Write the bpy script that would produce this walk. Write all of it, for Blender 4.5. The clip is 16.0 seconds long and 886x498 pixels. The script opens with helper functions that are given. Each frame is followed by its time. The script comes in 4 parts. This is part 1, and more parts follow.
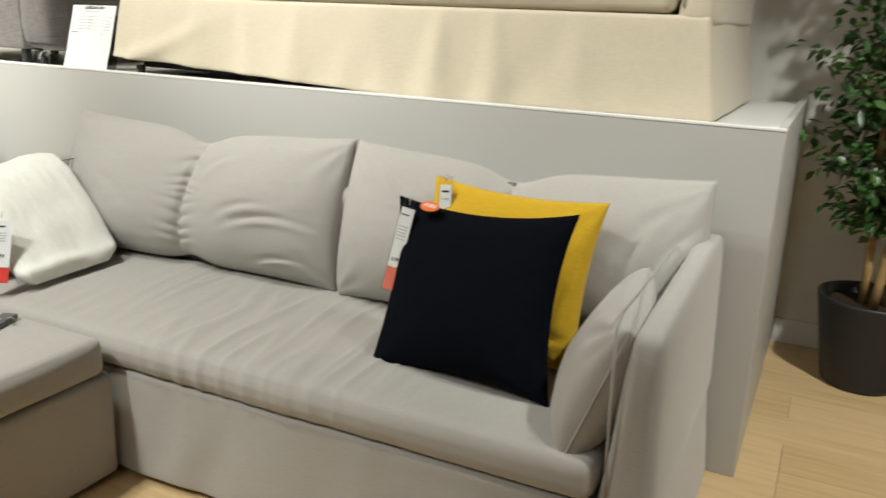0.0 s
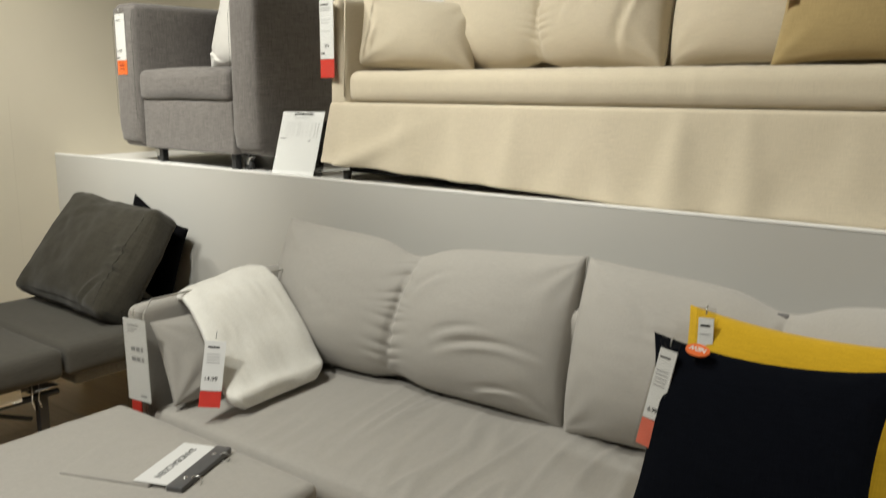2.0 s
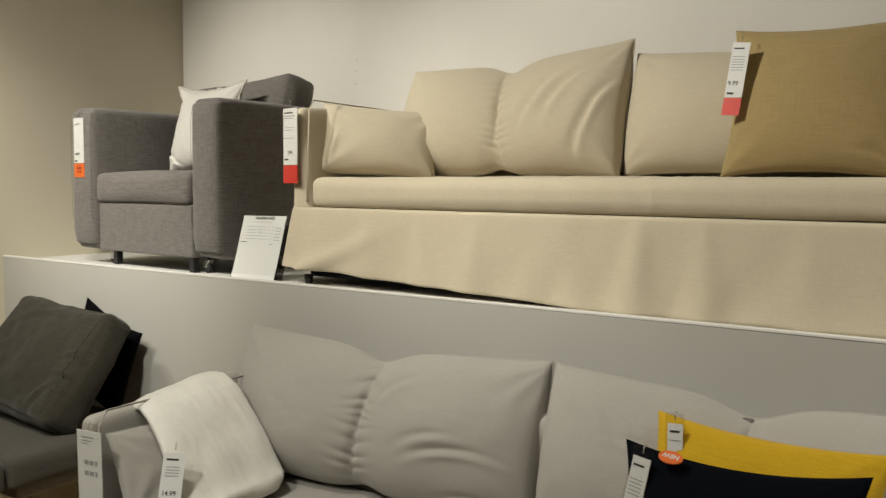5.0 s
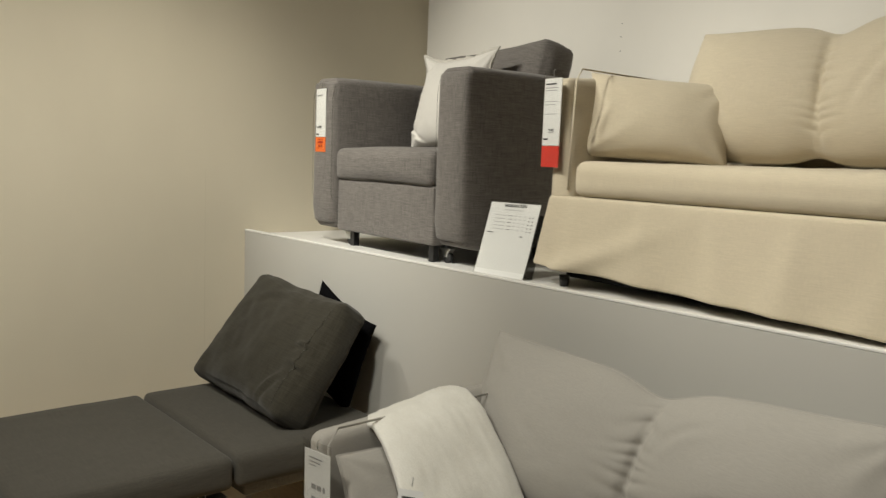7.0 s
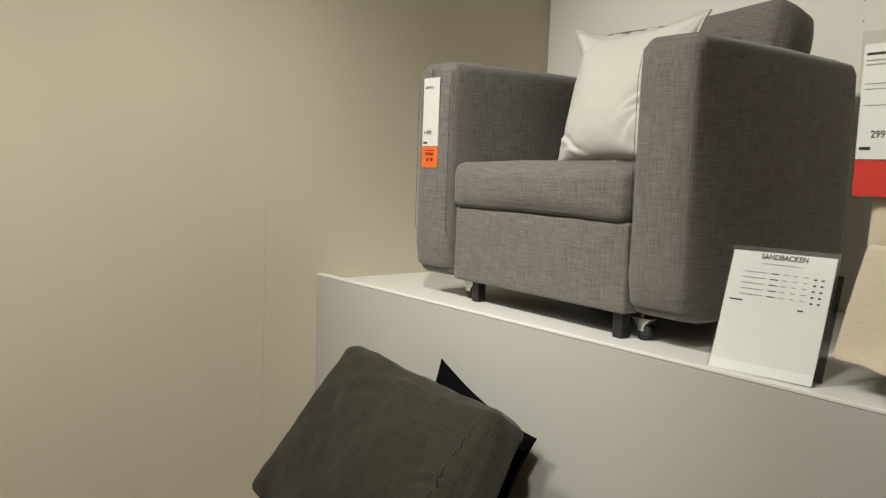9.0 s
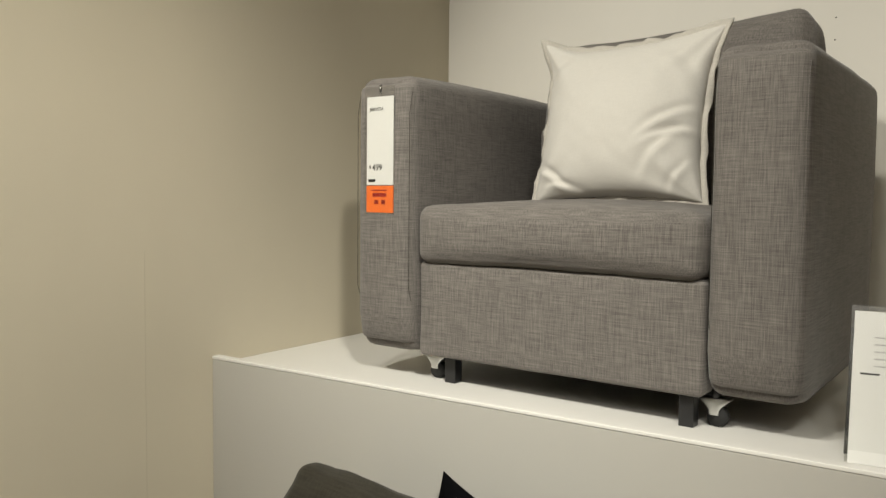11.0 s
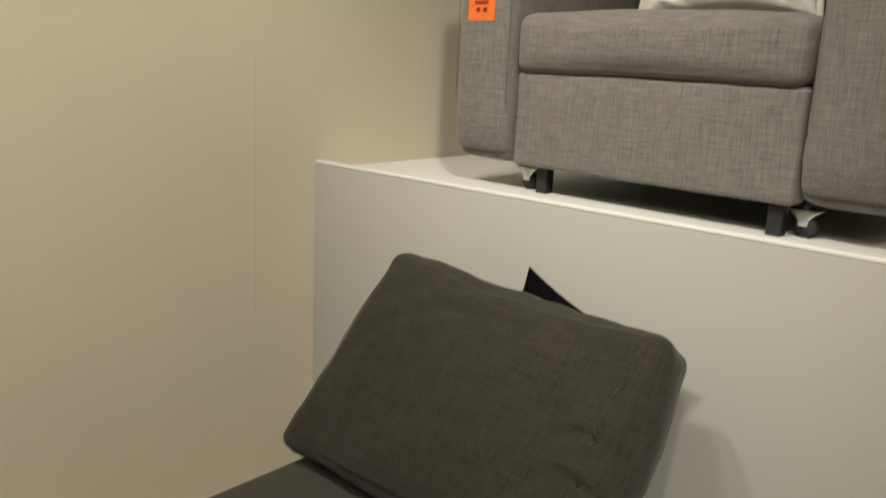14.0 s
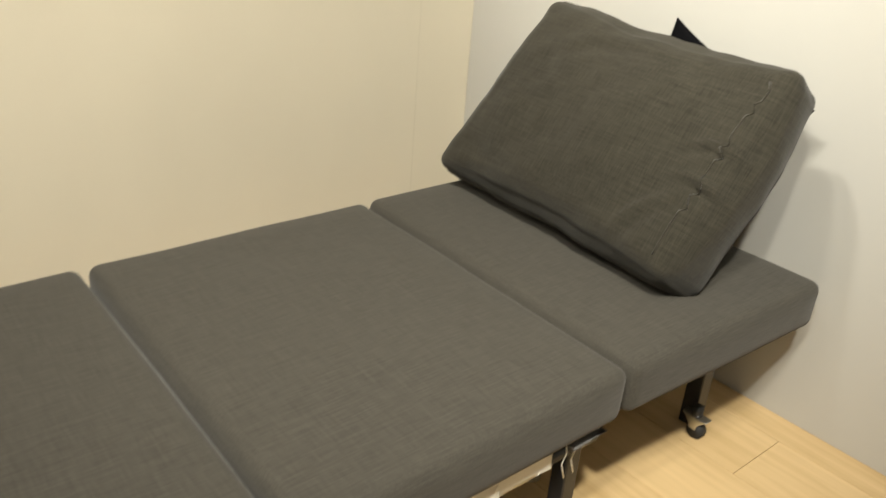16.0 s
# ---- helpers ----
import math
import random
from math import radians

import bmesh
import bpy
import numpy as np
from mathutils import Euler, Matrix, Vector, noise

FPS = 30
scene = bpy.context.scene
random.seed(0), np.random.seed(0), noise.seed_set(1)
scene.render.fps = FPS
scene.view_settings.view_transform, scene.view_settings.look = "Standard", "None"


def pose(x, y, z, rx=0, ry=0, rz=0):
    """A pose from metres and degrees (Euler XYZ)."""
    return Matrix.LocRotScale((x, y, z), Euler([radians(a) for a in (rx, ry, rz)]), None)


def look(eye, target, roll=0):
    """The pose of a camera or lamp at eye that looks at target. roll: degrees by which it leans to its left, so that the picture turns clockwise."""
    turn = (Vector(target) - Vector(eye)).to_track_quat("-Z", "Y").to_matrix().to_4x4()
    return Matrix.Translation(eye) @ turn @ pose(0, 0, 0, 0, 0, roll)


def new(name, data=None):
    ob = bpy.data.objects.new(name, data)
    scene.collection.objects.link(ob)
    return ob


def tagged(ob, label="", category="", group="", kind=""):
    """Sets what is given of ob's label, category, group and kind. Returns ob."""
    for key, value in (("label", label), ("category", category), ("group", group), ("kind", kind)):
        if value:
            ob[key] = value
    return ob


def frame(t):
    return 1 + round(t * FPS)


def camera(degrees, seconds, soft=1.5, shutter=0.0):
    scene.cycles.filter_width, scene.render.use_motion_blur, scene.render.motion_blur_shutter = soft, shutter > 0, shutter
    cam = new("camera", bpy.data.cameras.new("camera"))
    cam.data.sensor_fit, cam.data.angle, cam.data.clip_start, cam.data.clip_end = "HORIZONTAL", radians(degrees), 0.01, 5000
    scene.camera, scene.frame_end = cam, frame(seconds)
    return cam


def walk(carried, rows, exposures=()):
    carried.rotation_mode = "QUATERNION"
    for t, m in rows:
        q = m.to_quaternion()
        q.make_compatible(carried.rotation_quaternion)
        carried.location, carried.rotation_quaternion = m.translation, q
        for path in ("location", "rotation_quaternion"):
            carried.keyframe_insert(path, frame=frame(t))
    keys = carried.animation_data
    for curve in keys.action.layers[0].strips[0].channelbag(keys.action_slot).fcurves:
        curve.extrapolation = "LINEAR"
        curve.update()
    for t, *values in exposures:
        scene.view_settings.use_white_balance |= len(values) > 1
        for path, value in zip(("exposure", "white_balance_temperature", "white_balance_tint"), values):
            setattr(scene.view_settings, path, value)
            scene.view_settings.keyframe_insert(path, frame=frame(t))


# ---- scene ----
cam = camera(57.2, 16.0, 1.3, 0.25)
PATH = [
    (0, (4.315, -2.241, 1.242), (3.492, -0.503, 0.691), 2.3),
    (0.5, (4.172, -2.113, 1.238), (3.126, -0.537, 0.588), 0.7),
    (1, (4.08, -2.058, 1.228), (2.901, -0.579, 0.577), -0.4),
    (1.5, (4.022, -2.078, 1.253), (2.827, -0.607, 0.614), -0.2),
    (2, (3.989, -2.102, 1.315), (2.815, -0.528, 0.932), 0.3),
    (2.5, (3.989, -2.101, 1.345), (2.841, -0.479, 1.119), 0.6),
    (3, (3.986, -2.092, 1.37), (2.955, -0.384, 1.219), 0.5),
    (3.2, (3.986, -2.094, 1.382), (3.008, -0.355, 1.245), 0.4),
    (5.3, (3.928, -2.177, 1.34), (2.782, -0.545, 1.187), 0.7),
    (5.5, (3.899, -2.204, 1.338), (2.681, -0.627, 1.178), 0.6),
    (6, (3.821, -2.23, 1.317), (2.536, -0.707, 1.145), 0.9),
    (6.5, (3.679, -2.1, 1.326), (2.375, -0.596, 1.13), 1.3),
    (7, (3.524, -1.873, 1.376), (2.042, -0.548, 1.153), 2.3),
    (7.5, (3.281, -1.758, 1.377), (1.762, -0.471, 1.187), 2.6),
    (8, (3.011, -1.633, 1.378), (1.502, -0.332, 1.202), 2.7),
    (8.5, (2.681, -1.54, 1.361), (1.166, -0.248, 1.18), 2.4),
    (8.7, (2.588, -1.483, 1.379), (1.038, -0.235, 1.178), 2.4),
    (10.8, (1.688, -1.402, 1.396), (0.545, 0.232, 1.24), 0.2),
    (11, (1.66, -1.411, 1.42), (0.552, 0.25, 1.292), 0.7),
    (11.5, (1.628, -1.425, 1.426), (0.661, 0.324, 1.361), 0.9),
    (12, (1.629, -1.429, 1.427), (0.717, 0.349, 1.349), 1.2),
    (12.5, (1.638, -1.43, 1.433), (0.779, 0.373, 1.337), 1.3),
    (13, (1.664, -1.441, 1.416), (0.817, 0.368, 1.313), 1.4),
    (13.5, (1.701, -1.44, 1.36), (0.593, 0.217, 1.195), 2.0),
    (14, (1.71, -1.472, 1.283), (0.457, 0.019, 0.832), 2.9),
    (14.5, (1.763, -1.509, 1.262), (0.421, -0.143, 0.685), 1.5),
    (15, (1.778, -1.515, 1.258), (0.458, -0.129, 0.677), 1.9),
    (15.5, (1.808, -1.576, 1.22), (0.531, -0.226, 0.479), 3.2),
    (16, (1.889, -1.702, 1.161), (0.537, -0.515, 0.288), 4.6),
]
walk(cam, [(t, look(eye, target, roll)) for t, eye, target, roll in PATH],
     [(0, 0.44, 6150, 10), (0.5, 0.34, 6250, 10), (1.5, 0.24, 6300, 10), (2, -0.08, 6370, 10), (2.5, -0.25, 6450, 10), (3.2, -0.38, 6600, 10), (6, -0.38, 6700, 10), (7.2, -0.46, 6600, 10), (8.6, -0.46, 6550, 10),
      (11, -0.44, 6700, 10), (13, -0.44, 6750, 10), (14, -0.42, 6850, 10), (14.6, -0.15, 6850, 10), (15.5, 0.08, 6850, 10), (16, 0.56, 6750, 10)])

# ---- light ----
world = bpy.data.worlds.new("world")
world.use_nodes = True
world.node_tree.nodes["Background"].inputs["Color"].default_value = (1.0, 0.93, 0.82, 1)
world.node_tree.nodes["Background"].inputs["Strength"].default_value = 0.10
scene.world = world


def spot(name, eye, target, watts, cone=95, radius=0.09, colour=(0.985, 0.965, 0.865), blend=0.9):
    lamp = bpy.data.lights.new(name, "SPOT")
    lamp.energy, lamp.spot_size, lamp.spot_blend = watts, radians(cone), blend
    lamp.shadow_soft_size, lamp.color = radius, colour
    ob = new(name, lamp)
    ob.matrix_world = look(eye, target)
    return ob


def fill_light(name, eye, target, watts, sx, sy, colour=(1.0, 0.97, 0.9)):
    lamp = bpy.data.lights.new(name, "AREA")
    lamp.shape, lamp.size, lamp.size_y = "RECTANGLE", sx, sy
    lamp.energy, lamp.color = watts, colour
    ob = new(name, lamp)
    ob.matrix_world = look(eye, target)
    return ob


# Spots without visible fixtures, aimed after the shadows and bright areas.
spot("unseen_spot", (0.44, -2.0, 3.3), (0.8, 0.45, 1.6), 270, 54)
# Extra spot added to brighten the niche around the armchair.
spot("unseen_spot", (0.9, -1.9, 3.3), (1.0, 0.4, 1.6), 190, 50)
spot("unseen_spot", (1.55, -1.85, 3.3), (2.85, 0.55, 1.95), 400, 62)
spot("unseen_spot", (1.95, -1.45, 3.3), (2.9, -0.75, 0.38), 142, 82)
spot("unseen_spot", (5.5, -1.0, 3.3), (4.7, 0.25, 0.3), 300, 62)
# Extra spot added to brighten the lower left wall.
spot("unseen_spot", (2.5, -1.95, 3.3), (0.0, -0.5, 0.45), 510, 54)
spot("unseen_spot", (2.2, -2.9, 3.3), (2.05, -1.0, 0.45), 215, 62)
# Broad soft fill added overhead; no light panel is known there.
fill_light("added_soft_fill", (2.4, -3.8, 3.35), (2.4, -3.6, 0), 30, 3.0, 1.2)

# ---- materials ----


def material(name, colour, rough=0.6, metal=0.0):
    m = bpy.data.materials.new(name)
    m.use_nodes = True
    b = m.node_tree.nodes["Principled BSDF"]
    b.inputs["Base Color"].default_value = (*colour, 1)
    b.inputs["Roughness"].default_value = rough
    b.inputs["Metallic"].default_value = metal
    return m, m.node_tree, b


def noise_node(tree, scale, stretch=(1, 1, 1), detail=3.0, space="Object"):
    n, l = tree.nodes, tree.links
    tc, mp, tx = n.new("ShaderNodeTexCoord"), n.new("ShaderNodeMapping"), n.new("ShaderNodeTexNoise")
    mp.inputs["Scale"].default_value = stretch
    tx.inputs["Scale"].default_value, tx.inputs["Detail"].default_value = scale, detail
    l.new(tc.outputs[space], mp.inputs["Vector"])
    l.new(mp.outputs["Vector"], tx.inputs["Vector"])
    return tx.outputs["Fac"]


def math_node(tree, op, a, b):
    m = tree.nodes.new("ShaderNodeMath")
    m.operation = op
    for i, v in enumerate((a, b)):
        if isinstance(v, (int, float)):
            m.inputs[i].default_value = v
        else:
            tree.links.new(v, m.inputs[i])
    return m.outputs[0]


def ramp(tree, fac, stops):
    r = tree.nodes.new("ShaderNodeValToRGB")
    e = r.color_ramp.elements
    while len(e) < len(stops):
        e.new(0.5)
    for el, (p, c) in zip(e, stops):
        el.position, el.color = p, (*c, 1)
    tree.links.new(fac, r.inputs["Fac"])
    return r.outputs["Color"]


def bump(tree, b, height, strength, distance):
    k = tree.nodes.new("ShaderNodeBump")
    k.inputs["Strength"].default_value, k.inputs["Distance"].default_value = strength, distance
    tree.links.new(height, k.inputs["Height"])
    tree.links.new(k.outputs["Normal"], b.inputs["Normal"])


def tint(c, f):
    return tuple(min(1, x * f) for x in c)


def fabric(name, colour, contrast=0.3, fine=300, slub=14, sheen=0.25, depth=0.0006, rough=0.95, gloss=0.15, mottle=0.10, flat=False):
    """Woven cloth: threads across and along, with slubs and slow wear."""
    m, t, b = material(name, colour, rough)
    across = noise_node(t, 1, (fine, slub, fine) if flat else (slub, slub, fine), 4)
    along = noise_node(t, 1, (slub, fine, fine) if flat else (fine, fine, slub), 4)
    slow = noise_node(t, 5, (1, 1, 1), 3)
    mixed = math_node(t, "ADD", math_node(t, "MULTIPLY", across, 0.5 - mottle / 2), math_node(t, "MULTIPLY", along, 0.5 - mottle / 2))
    mixed = math_node(t, "ADD", mixed, math_node(t, "MULTIPLY", slow, mottle))
    col = ramp(t, mixed, [(0.34, tint(colour, 1 - contrast)), (0.5, colour), (0.66, tint(colour, 1 + contrast))])
    t.links.new(col, b.inputs["Base Color"])
    b.inputs["Sheen Weight"].default_value = sheen
    b.inputs["Sheen Roughness"].default_value = 0.5
    b.inputs["Specular IOR Level"].default_value = gloss
    bump(t, b, mixed, 0.5, depth)
    return m


def paint(name, colour, rough=0.7, streak=0.05, scale=2.2, orange_peel=0.00015):
    m, t, b = material(name, colour, rough)
    slow, fine = noise_node(t, scale, (1, 1, 0.6), 5), noise_node(t, 420, (1, 1, 1), 2)
    col = ramp(t, slow, [(0.3, tint(colour, 1 - streak)), (0.7, tint(colour, 1 + streak))])
    t.links.new(col, b.inputs["Base Color"])
    bump(t, b, fine, 0.35, orange_peel)
    return m


def plastic(name, colour, rough=0.4, metal=0.0, vary=0.1):
    m, t, b = material(name, colour, rough, metal)
    n = noise_node(t, 40, (1, 1, 1), 4)
    t.links.new(ramp(t, n, [(0.3, tint(colour, 1 - vary)), (0.7, tint(colour, 1 + vary))]), b.inputs["Base Color"])
    return m


def wood(name, light, dark):
    m, t, b = material(name, light, 0.42)
    info = t.nodes.new("ShaderNodeObjectInfo")
    grain = noise_node(t, 1, (2.2, 42, 42), 6)
    fibre = noise_node(t, 1, (12, 330, 330), 3)
    mix = math_node(t, "ADD", math_node(t, "MULTIPLY", grain, 0.62), math_node(t, "MULTIPLY", fibre, 0.18))
    mix = math_node(t, "ADD", mix, math_node(t, "MULTIPLY", info.outputs["Random"], 0.2))
    t.links.new(ramp(t, mix, [(0.3, dark), (0.55, light), (0.75, tint(light, 1.12))]), b.inputs["Base Color"])
    bump(t, b, fibre, 0.25, 0.0003)
    return m


LEFT_PAINT = paint("beige_wall_paint", (0.60, 0.545, 0.425), 0.75, 0.035)
BACK_PAINT = paint("pale_wall_paint", (0.73, 0.705, 0.65), 0.75, 0.03)
# Upright platform faces toned down: their dimmer light is put into the colour.
PODIUM_DIMMED = paint("dimmed_white_laminate", (0.46, 0.45, 0.418), 0.45, 0.02)
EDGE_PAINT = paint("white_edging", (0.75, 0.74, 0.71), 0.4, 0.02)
GREY_JOINT = paint("joint_filler", (0.53, 0.48, 0.37), 0.8, 0.03)
# Overhead tone darkened to hold down bounced light, not a known paint.
LOW_BOUNCE_GREY = paint("low_bounce_grey", (0.42, 0.415, 0.40), 0.9, 0.04)
# Grey chosen so the unseen closing walls bounce back less fill light.
FILL_DAMPING_GREY = paint("fill_damping_grey", (0.34, 0.33, 0.31), 0.8, 0.04)
FLOOR_WOOD = wood("light_oak", (0.60, 0.43, 0.225), (0.47, 0.32, 0.15))
JOINT = material("floor_joint", (0.2, 0.13, 0.07), 0.9)[0]
CHARCOAL = fabric("charcoal_weave", (0.150, 0.137, 0.127), 0.42, 500, 20, 0.2, 0.0008, mottle=0.06)
BED_CLOTH = fabric("dark_grey_weave", (0.056, 0.0515, 0.0425), 0.24, 380, 20, 0.12, 0.0005, mottle=0.04, flat=True)
CUSHION_CLOTH = fabric("dark_grey_cushion", (0.034, 0.0308, 0.0228), 0.36, 350, 18, 0.12, 0.0006, mottle=0.06)
GREY_CLOTH = fabric("light_grey_cotton", (0.40, 0.38, 0.345), 0.10, 700, 40, 0.3, 0.0003, mottle=0.05, flat=True)
BEIGE_CLOTH = fabric("beige_cotton", (0.53, 0.465, 0.35), 0.09, 600, 30, 0.25, 0.0003)
TAN_CLOTH = fabric("tan_linen", (0.335, 0.25, 0.115), 0.14, 420, 14, 0.2, 0.0005)
NAVY_CLOTH = fabric("navy_cotton", (0.0045, 0.0055, 0.0085), 0.3, 520, 30, 0.0, 0.0006, gloss=0.04)
BLACK_CLOTH = fabric("black_cotton", (0.003, 0.003, 0.0035), 0.3, 520, 30, 0.0, 0.0006, gloss=0.04)
YELLOW_CLOTH = fabric("mustard_cotton", (0.60, 0.37, 0.018), 0.12, 500, 30, 0.2, 0.0006)
WHITE_CLOTH = fabric("natural_white_linen", (0.60, 0.58, 0.54), 0.04, 620, 60, 0.2, 0.0002)
# Same linen made darker: the shade along the flange is put into its colour.
FLANGE_SHADED = fabric("shaded_linen_flange", (0.48, 0.455, 0.41), 0.12, 520, 30, 0.2, 0.0004)
DARK_GAP = fabric("black_underlining", (0.012, 0.012, 0.012), 0.2, 300, 30, 0.0, 0.0002)
SOFA_LINING = fabric("grey_underlining", (0.16, 0.155, 0.15), 0.25, 300, 30, 0.0, 0.0002)
BLACK_METAL = plastic("black_lacquered_metal", (0.014, 0.014, 0.015), 0.38)
STEEL = plastic("zinc_plated_steel", (0.62, 0.62, 0.6), 0.28, 1.0)
RUBBER = plastic("black_rubber", (0.02, 0.02, 0.02), 0.7)
PAPER = paint("white_card", (0.74, 0.74, 0.725), 0.75, 0.015, 9)
RED_PAPER = plastic("red_card", (0.62, 0.035, 0.022), 0.5, 0, 0.06)
CORAL_PAPER = plastic("coral_card", (0.72, 0.16, 0.10), 0.5, 0, 0.06)
ORANGE_PAPER = plastic("orange_card", (0.84, 0.165, 0.025), 0.5, 0, 0.06)
INK = plastic("black_ink", (0.02, 0.02, 0.02), 0.6)
GREY_INK = plastic("grey_ink", (0.32, 0.32, 0.32), 0.6)
RED_INK = plastic("dark_red_ink", (0.32, 0.02, 0.01), 0.6)
WHITE_INK = plastic("white_ink", (0.8, 0.78, 0.74), 0.6)
CLASP = plastic("grey_binder_plastic", (0.10, 0.10, 0.10), 0.45)
LABEL_CLOTH = fabric("care_label", (0.74, 0.71, 0.64), 0.05, 400, 30, 0.1, 0.0002)
POT_BLACK = plastic("black_woven_plastic", (0.016, 0.016, 0.017), 0.5)
SOIL = fabric("dark_moss", (0.03, 0.022, 0.014), 0.6, 90, 60, 0, 0.004)
BARK = fabric("pale_bark", (0.40, 0.26, 0.11), 0.35, 60, 9, 0, 0.002)


def leaf_material():
    m, t, b = material("ficus_leaf", (0.045, 0.10, 0.02), 0.38)
    g = t.nodes.new("ShaderNodeNewGeometry")
    t.links.new(ramp(t, g.outputs["Random Per Island"], [(0.0, (0.018, 0.05, 0.012)), (0.6, (0.04, 0.105, 0.022)), (1.0, (0.085, 0.16, 0.035))]), b.inputs["Base Color"])
    b.inputs["Transmission Weight"].default_value = 0.0
    return m


LEAF = leaf_material()


def fur_material():
    m, t, b = material("cream_fleece", (0.74, 0.71, 0.60), 1.0)
    n1, n2 = noise_node(t, 260, (1, 1, 1), 5), noise_node(t, 22, (1, 1, 1), 4)
    mix = math_node(t, "ADD", math_node(t, "MULTIPLY", n1, 0.6), math_node(t, "MULTIPLY", n2, 0.4))
    t.links.new(ramp(t, mix, [(0.3, (0.76, 0.74, 0.67)), (0.6, (0.87, 0.855, 0.79))]), b.inputs["Base Color"])
    b.inputs["Sheen Weight"].default_value = 0.5
    bump(t, b, mix, 0.6, 0.002)
    return m


FUR = fur_material()


def clear_material(name, pass_through):
    m = bpy.data.materials.new(name)
    m.use_nodes = True
    t = m.node_tree
    t.nodes.clear()
    out, mix = t.nodes.new("ShaderNodeOutputMaterial"), t.nodes.new("ShaderNodeMixShader")
    clear, gloss = t.nodes.new("ShaderNodeBsdfTransparent"), t.nodes.new("ShaderNodeBsdfGlossy")
    mix.inputs[0].default_value = 0.02
    clear.inputs["Color"].default_value = (pass_through, pass_through, pass_through * 0.99, 1)
    gloss.inputs["Roughness"].default_value = 0.22
    t.links.new(clear.outputs[0], mix.inputs[1])
    t.links.new(gloss.outputs[0], mix.inputs[2])
    t.links.new(mix.outputs[0], out.inputs["Surface"])
    return m


CLEAR = clear_material("clear_plastic", 0.93)
SMOKED = clear_material("grey_acrylic", 0.5)

# ---- building helpers ----


def mesh_of(name, bm, mat, smooth=True):
    me = bpy.data.meshes.new(name)
    bm.normal_update()
    bm.to_mesh(me)
    bm.free()
    me.materials.append(mat)
    if smooth:
        me.polygons.foreach_set("use_smooth", [True] * len(me.polygons))
    return me


def part(name, bm, mat, parent=None, label="", at=None, smooth=True):
    ob = new(name, mesh_of(name, bm, mat, smooth))
    ob.parent = parent
    if at is not None:
        ob.matrix_basis = at
    return tagged(ob, label)


def thing(name, label, category, at, group="", kind=""):
    ob = new(name)
    ob.empty_display_size = 0.1
    ob.matrix_basis = at
    return tagged(ob, label, category, group, kind)


def whole(name, bm, mat, label, category, at=None, group="", kind="", smooth=True):
    return tagged(part(name, bm, mat, None, "", at, smooth), label, category, group, kind)


def samples(half, r, inner):
    arc = [half - r * (1 - math.sin(a)) for a in (0.0, 0.38, 0.78, 1.17, math.pi / 2)]
    low = [-half + (half - v) for v in reversed(arc)]
    low = [-v for v in reversed(arc)]
    mid = [-(half - r) + 2 * (half - r) * i / (inner + 1) for i in range(1, inner + 1)]
    return low + mid + arc


def soft_box(size, r=0.02, inner=(4, 4, 4), centre=(0, 0, 0), puff=0.0, wrinkle=0.0, freq=9.0, seed=0.0, shape=None):
    """A box with rounded edges; puff swells its faces, wrinkle adds uneven cloth, shape moves each point."""
    bm = bmesh.new()
    half = [s / 2 for s in size]
    r = min(r, min(half) * 0.98)
    ticks = [samples(h, r, n) for h, n in zip(half, inner)]
    made = {}

    def vert(q):
        key = tuple(round(c, 6) for c in q)
        if key not in made:
            p = Vector(q)
            core = Vector([max(-(h - r), min(h - r, c)) for c, h in zip(p, half)])
            d = p - core
            n = d.normalized()
            p = core + n * r
            k = 1.0
            for c, h in zip(p, half):
                k *= max(0.0, 1 - (c / h) ** 2) if abs(c) < h * 0.999 else 1.0
            p = p + n * (puff * k)
            if wrinkle:
                w = noise.noise(p * freq + Vector((seed, seed * 1.7, seed * 0.3)))
                w2 = noise.noise(p * freq * 2.7 + Vector((seed * 2.1, 3.3, seed)))
                p = p + n * wrinkle * (w + 0.4 * w2)
            p = p + Vector(centre)
            if shape:
                p = Vector(shape(p))
            made[key] = bm.verts.new(p)
        return made[key]

    for ax in range(3):
        u, v = (ax + 1) % 3, (ax + 2) % 3
        for side in (-1, 1):
            for i in range(len(ticks[u]) - 1):
                for j in range(len(ticks[v]) - 1):
                    quad = []
                    for a, b in ((0, 0), (1, 0), (1, 1), (0, 1)):
                        q = [0, 0, 0]
                        q[ax], q[u], q[v] = side * half[ax], ticks[u][i + a], ticks[v][j + b]
                        quad.append(vert(q))
                    if side < 0:
                        quad.reverse()
                    if len(set(quad)) == 4:
                        bm.faces.new(quad)
    return bm


def board(x0, x1, y0, y1, z0, z1, bevel=0.002):
    """A sawn board with slightly broken edges."""
    bm = bmesh.new()
    bmesh.ops.create_cube(bm, size=1, matrix=Matrix.LocRotScale(((x0 + x1) / 2, (y0 + y1) / 2, (z0 + z1) / 2), None, (x1 - x0, y1 - y0, z1 - z0)))
    if bevel:
        bmesh.ops.bevel(bm, geom=bm.edges[:], offset=bevel, segments=2, affect="EDGES", profile=0.5)
    return bm


def fold(x, z, x0, z0, turn, length, width, amp):
    """Height of one soft crease in cloth at (x, z)."""
    c, q = math.cos(radians(turn)), math.sin(radians(turn))
    a, b = (x - x0) * c + (z - z0) * q, -(x - x0) * q + (z - z0) * c
    b += 0.15 * a * a / length
    return amp * math.exp(-(a / length) ** 2) * (math.exp(-(b / width) ** 2) - 1.3 * math.exp(-((b - 1.5 * width) / width) ** 2))


OUTLINE = []


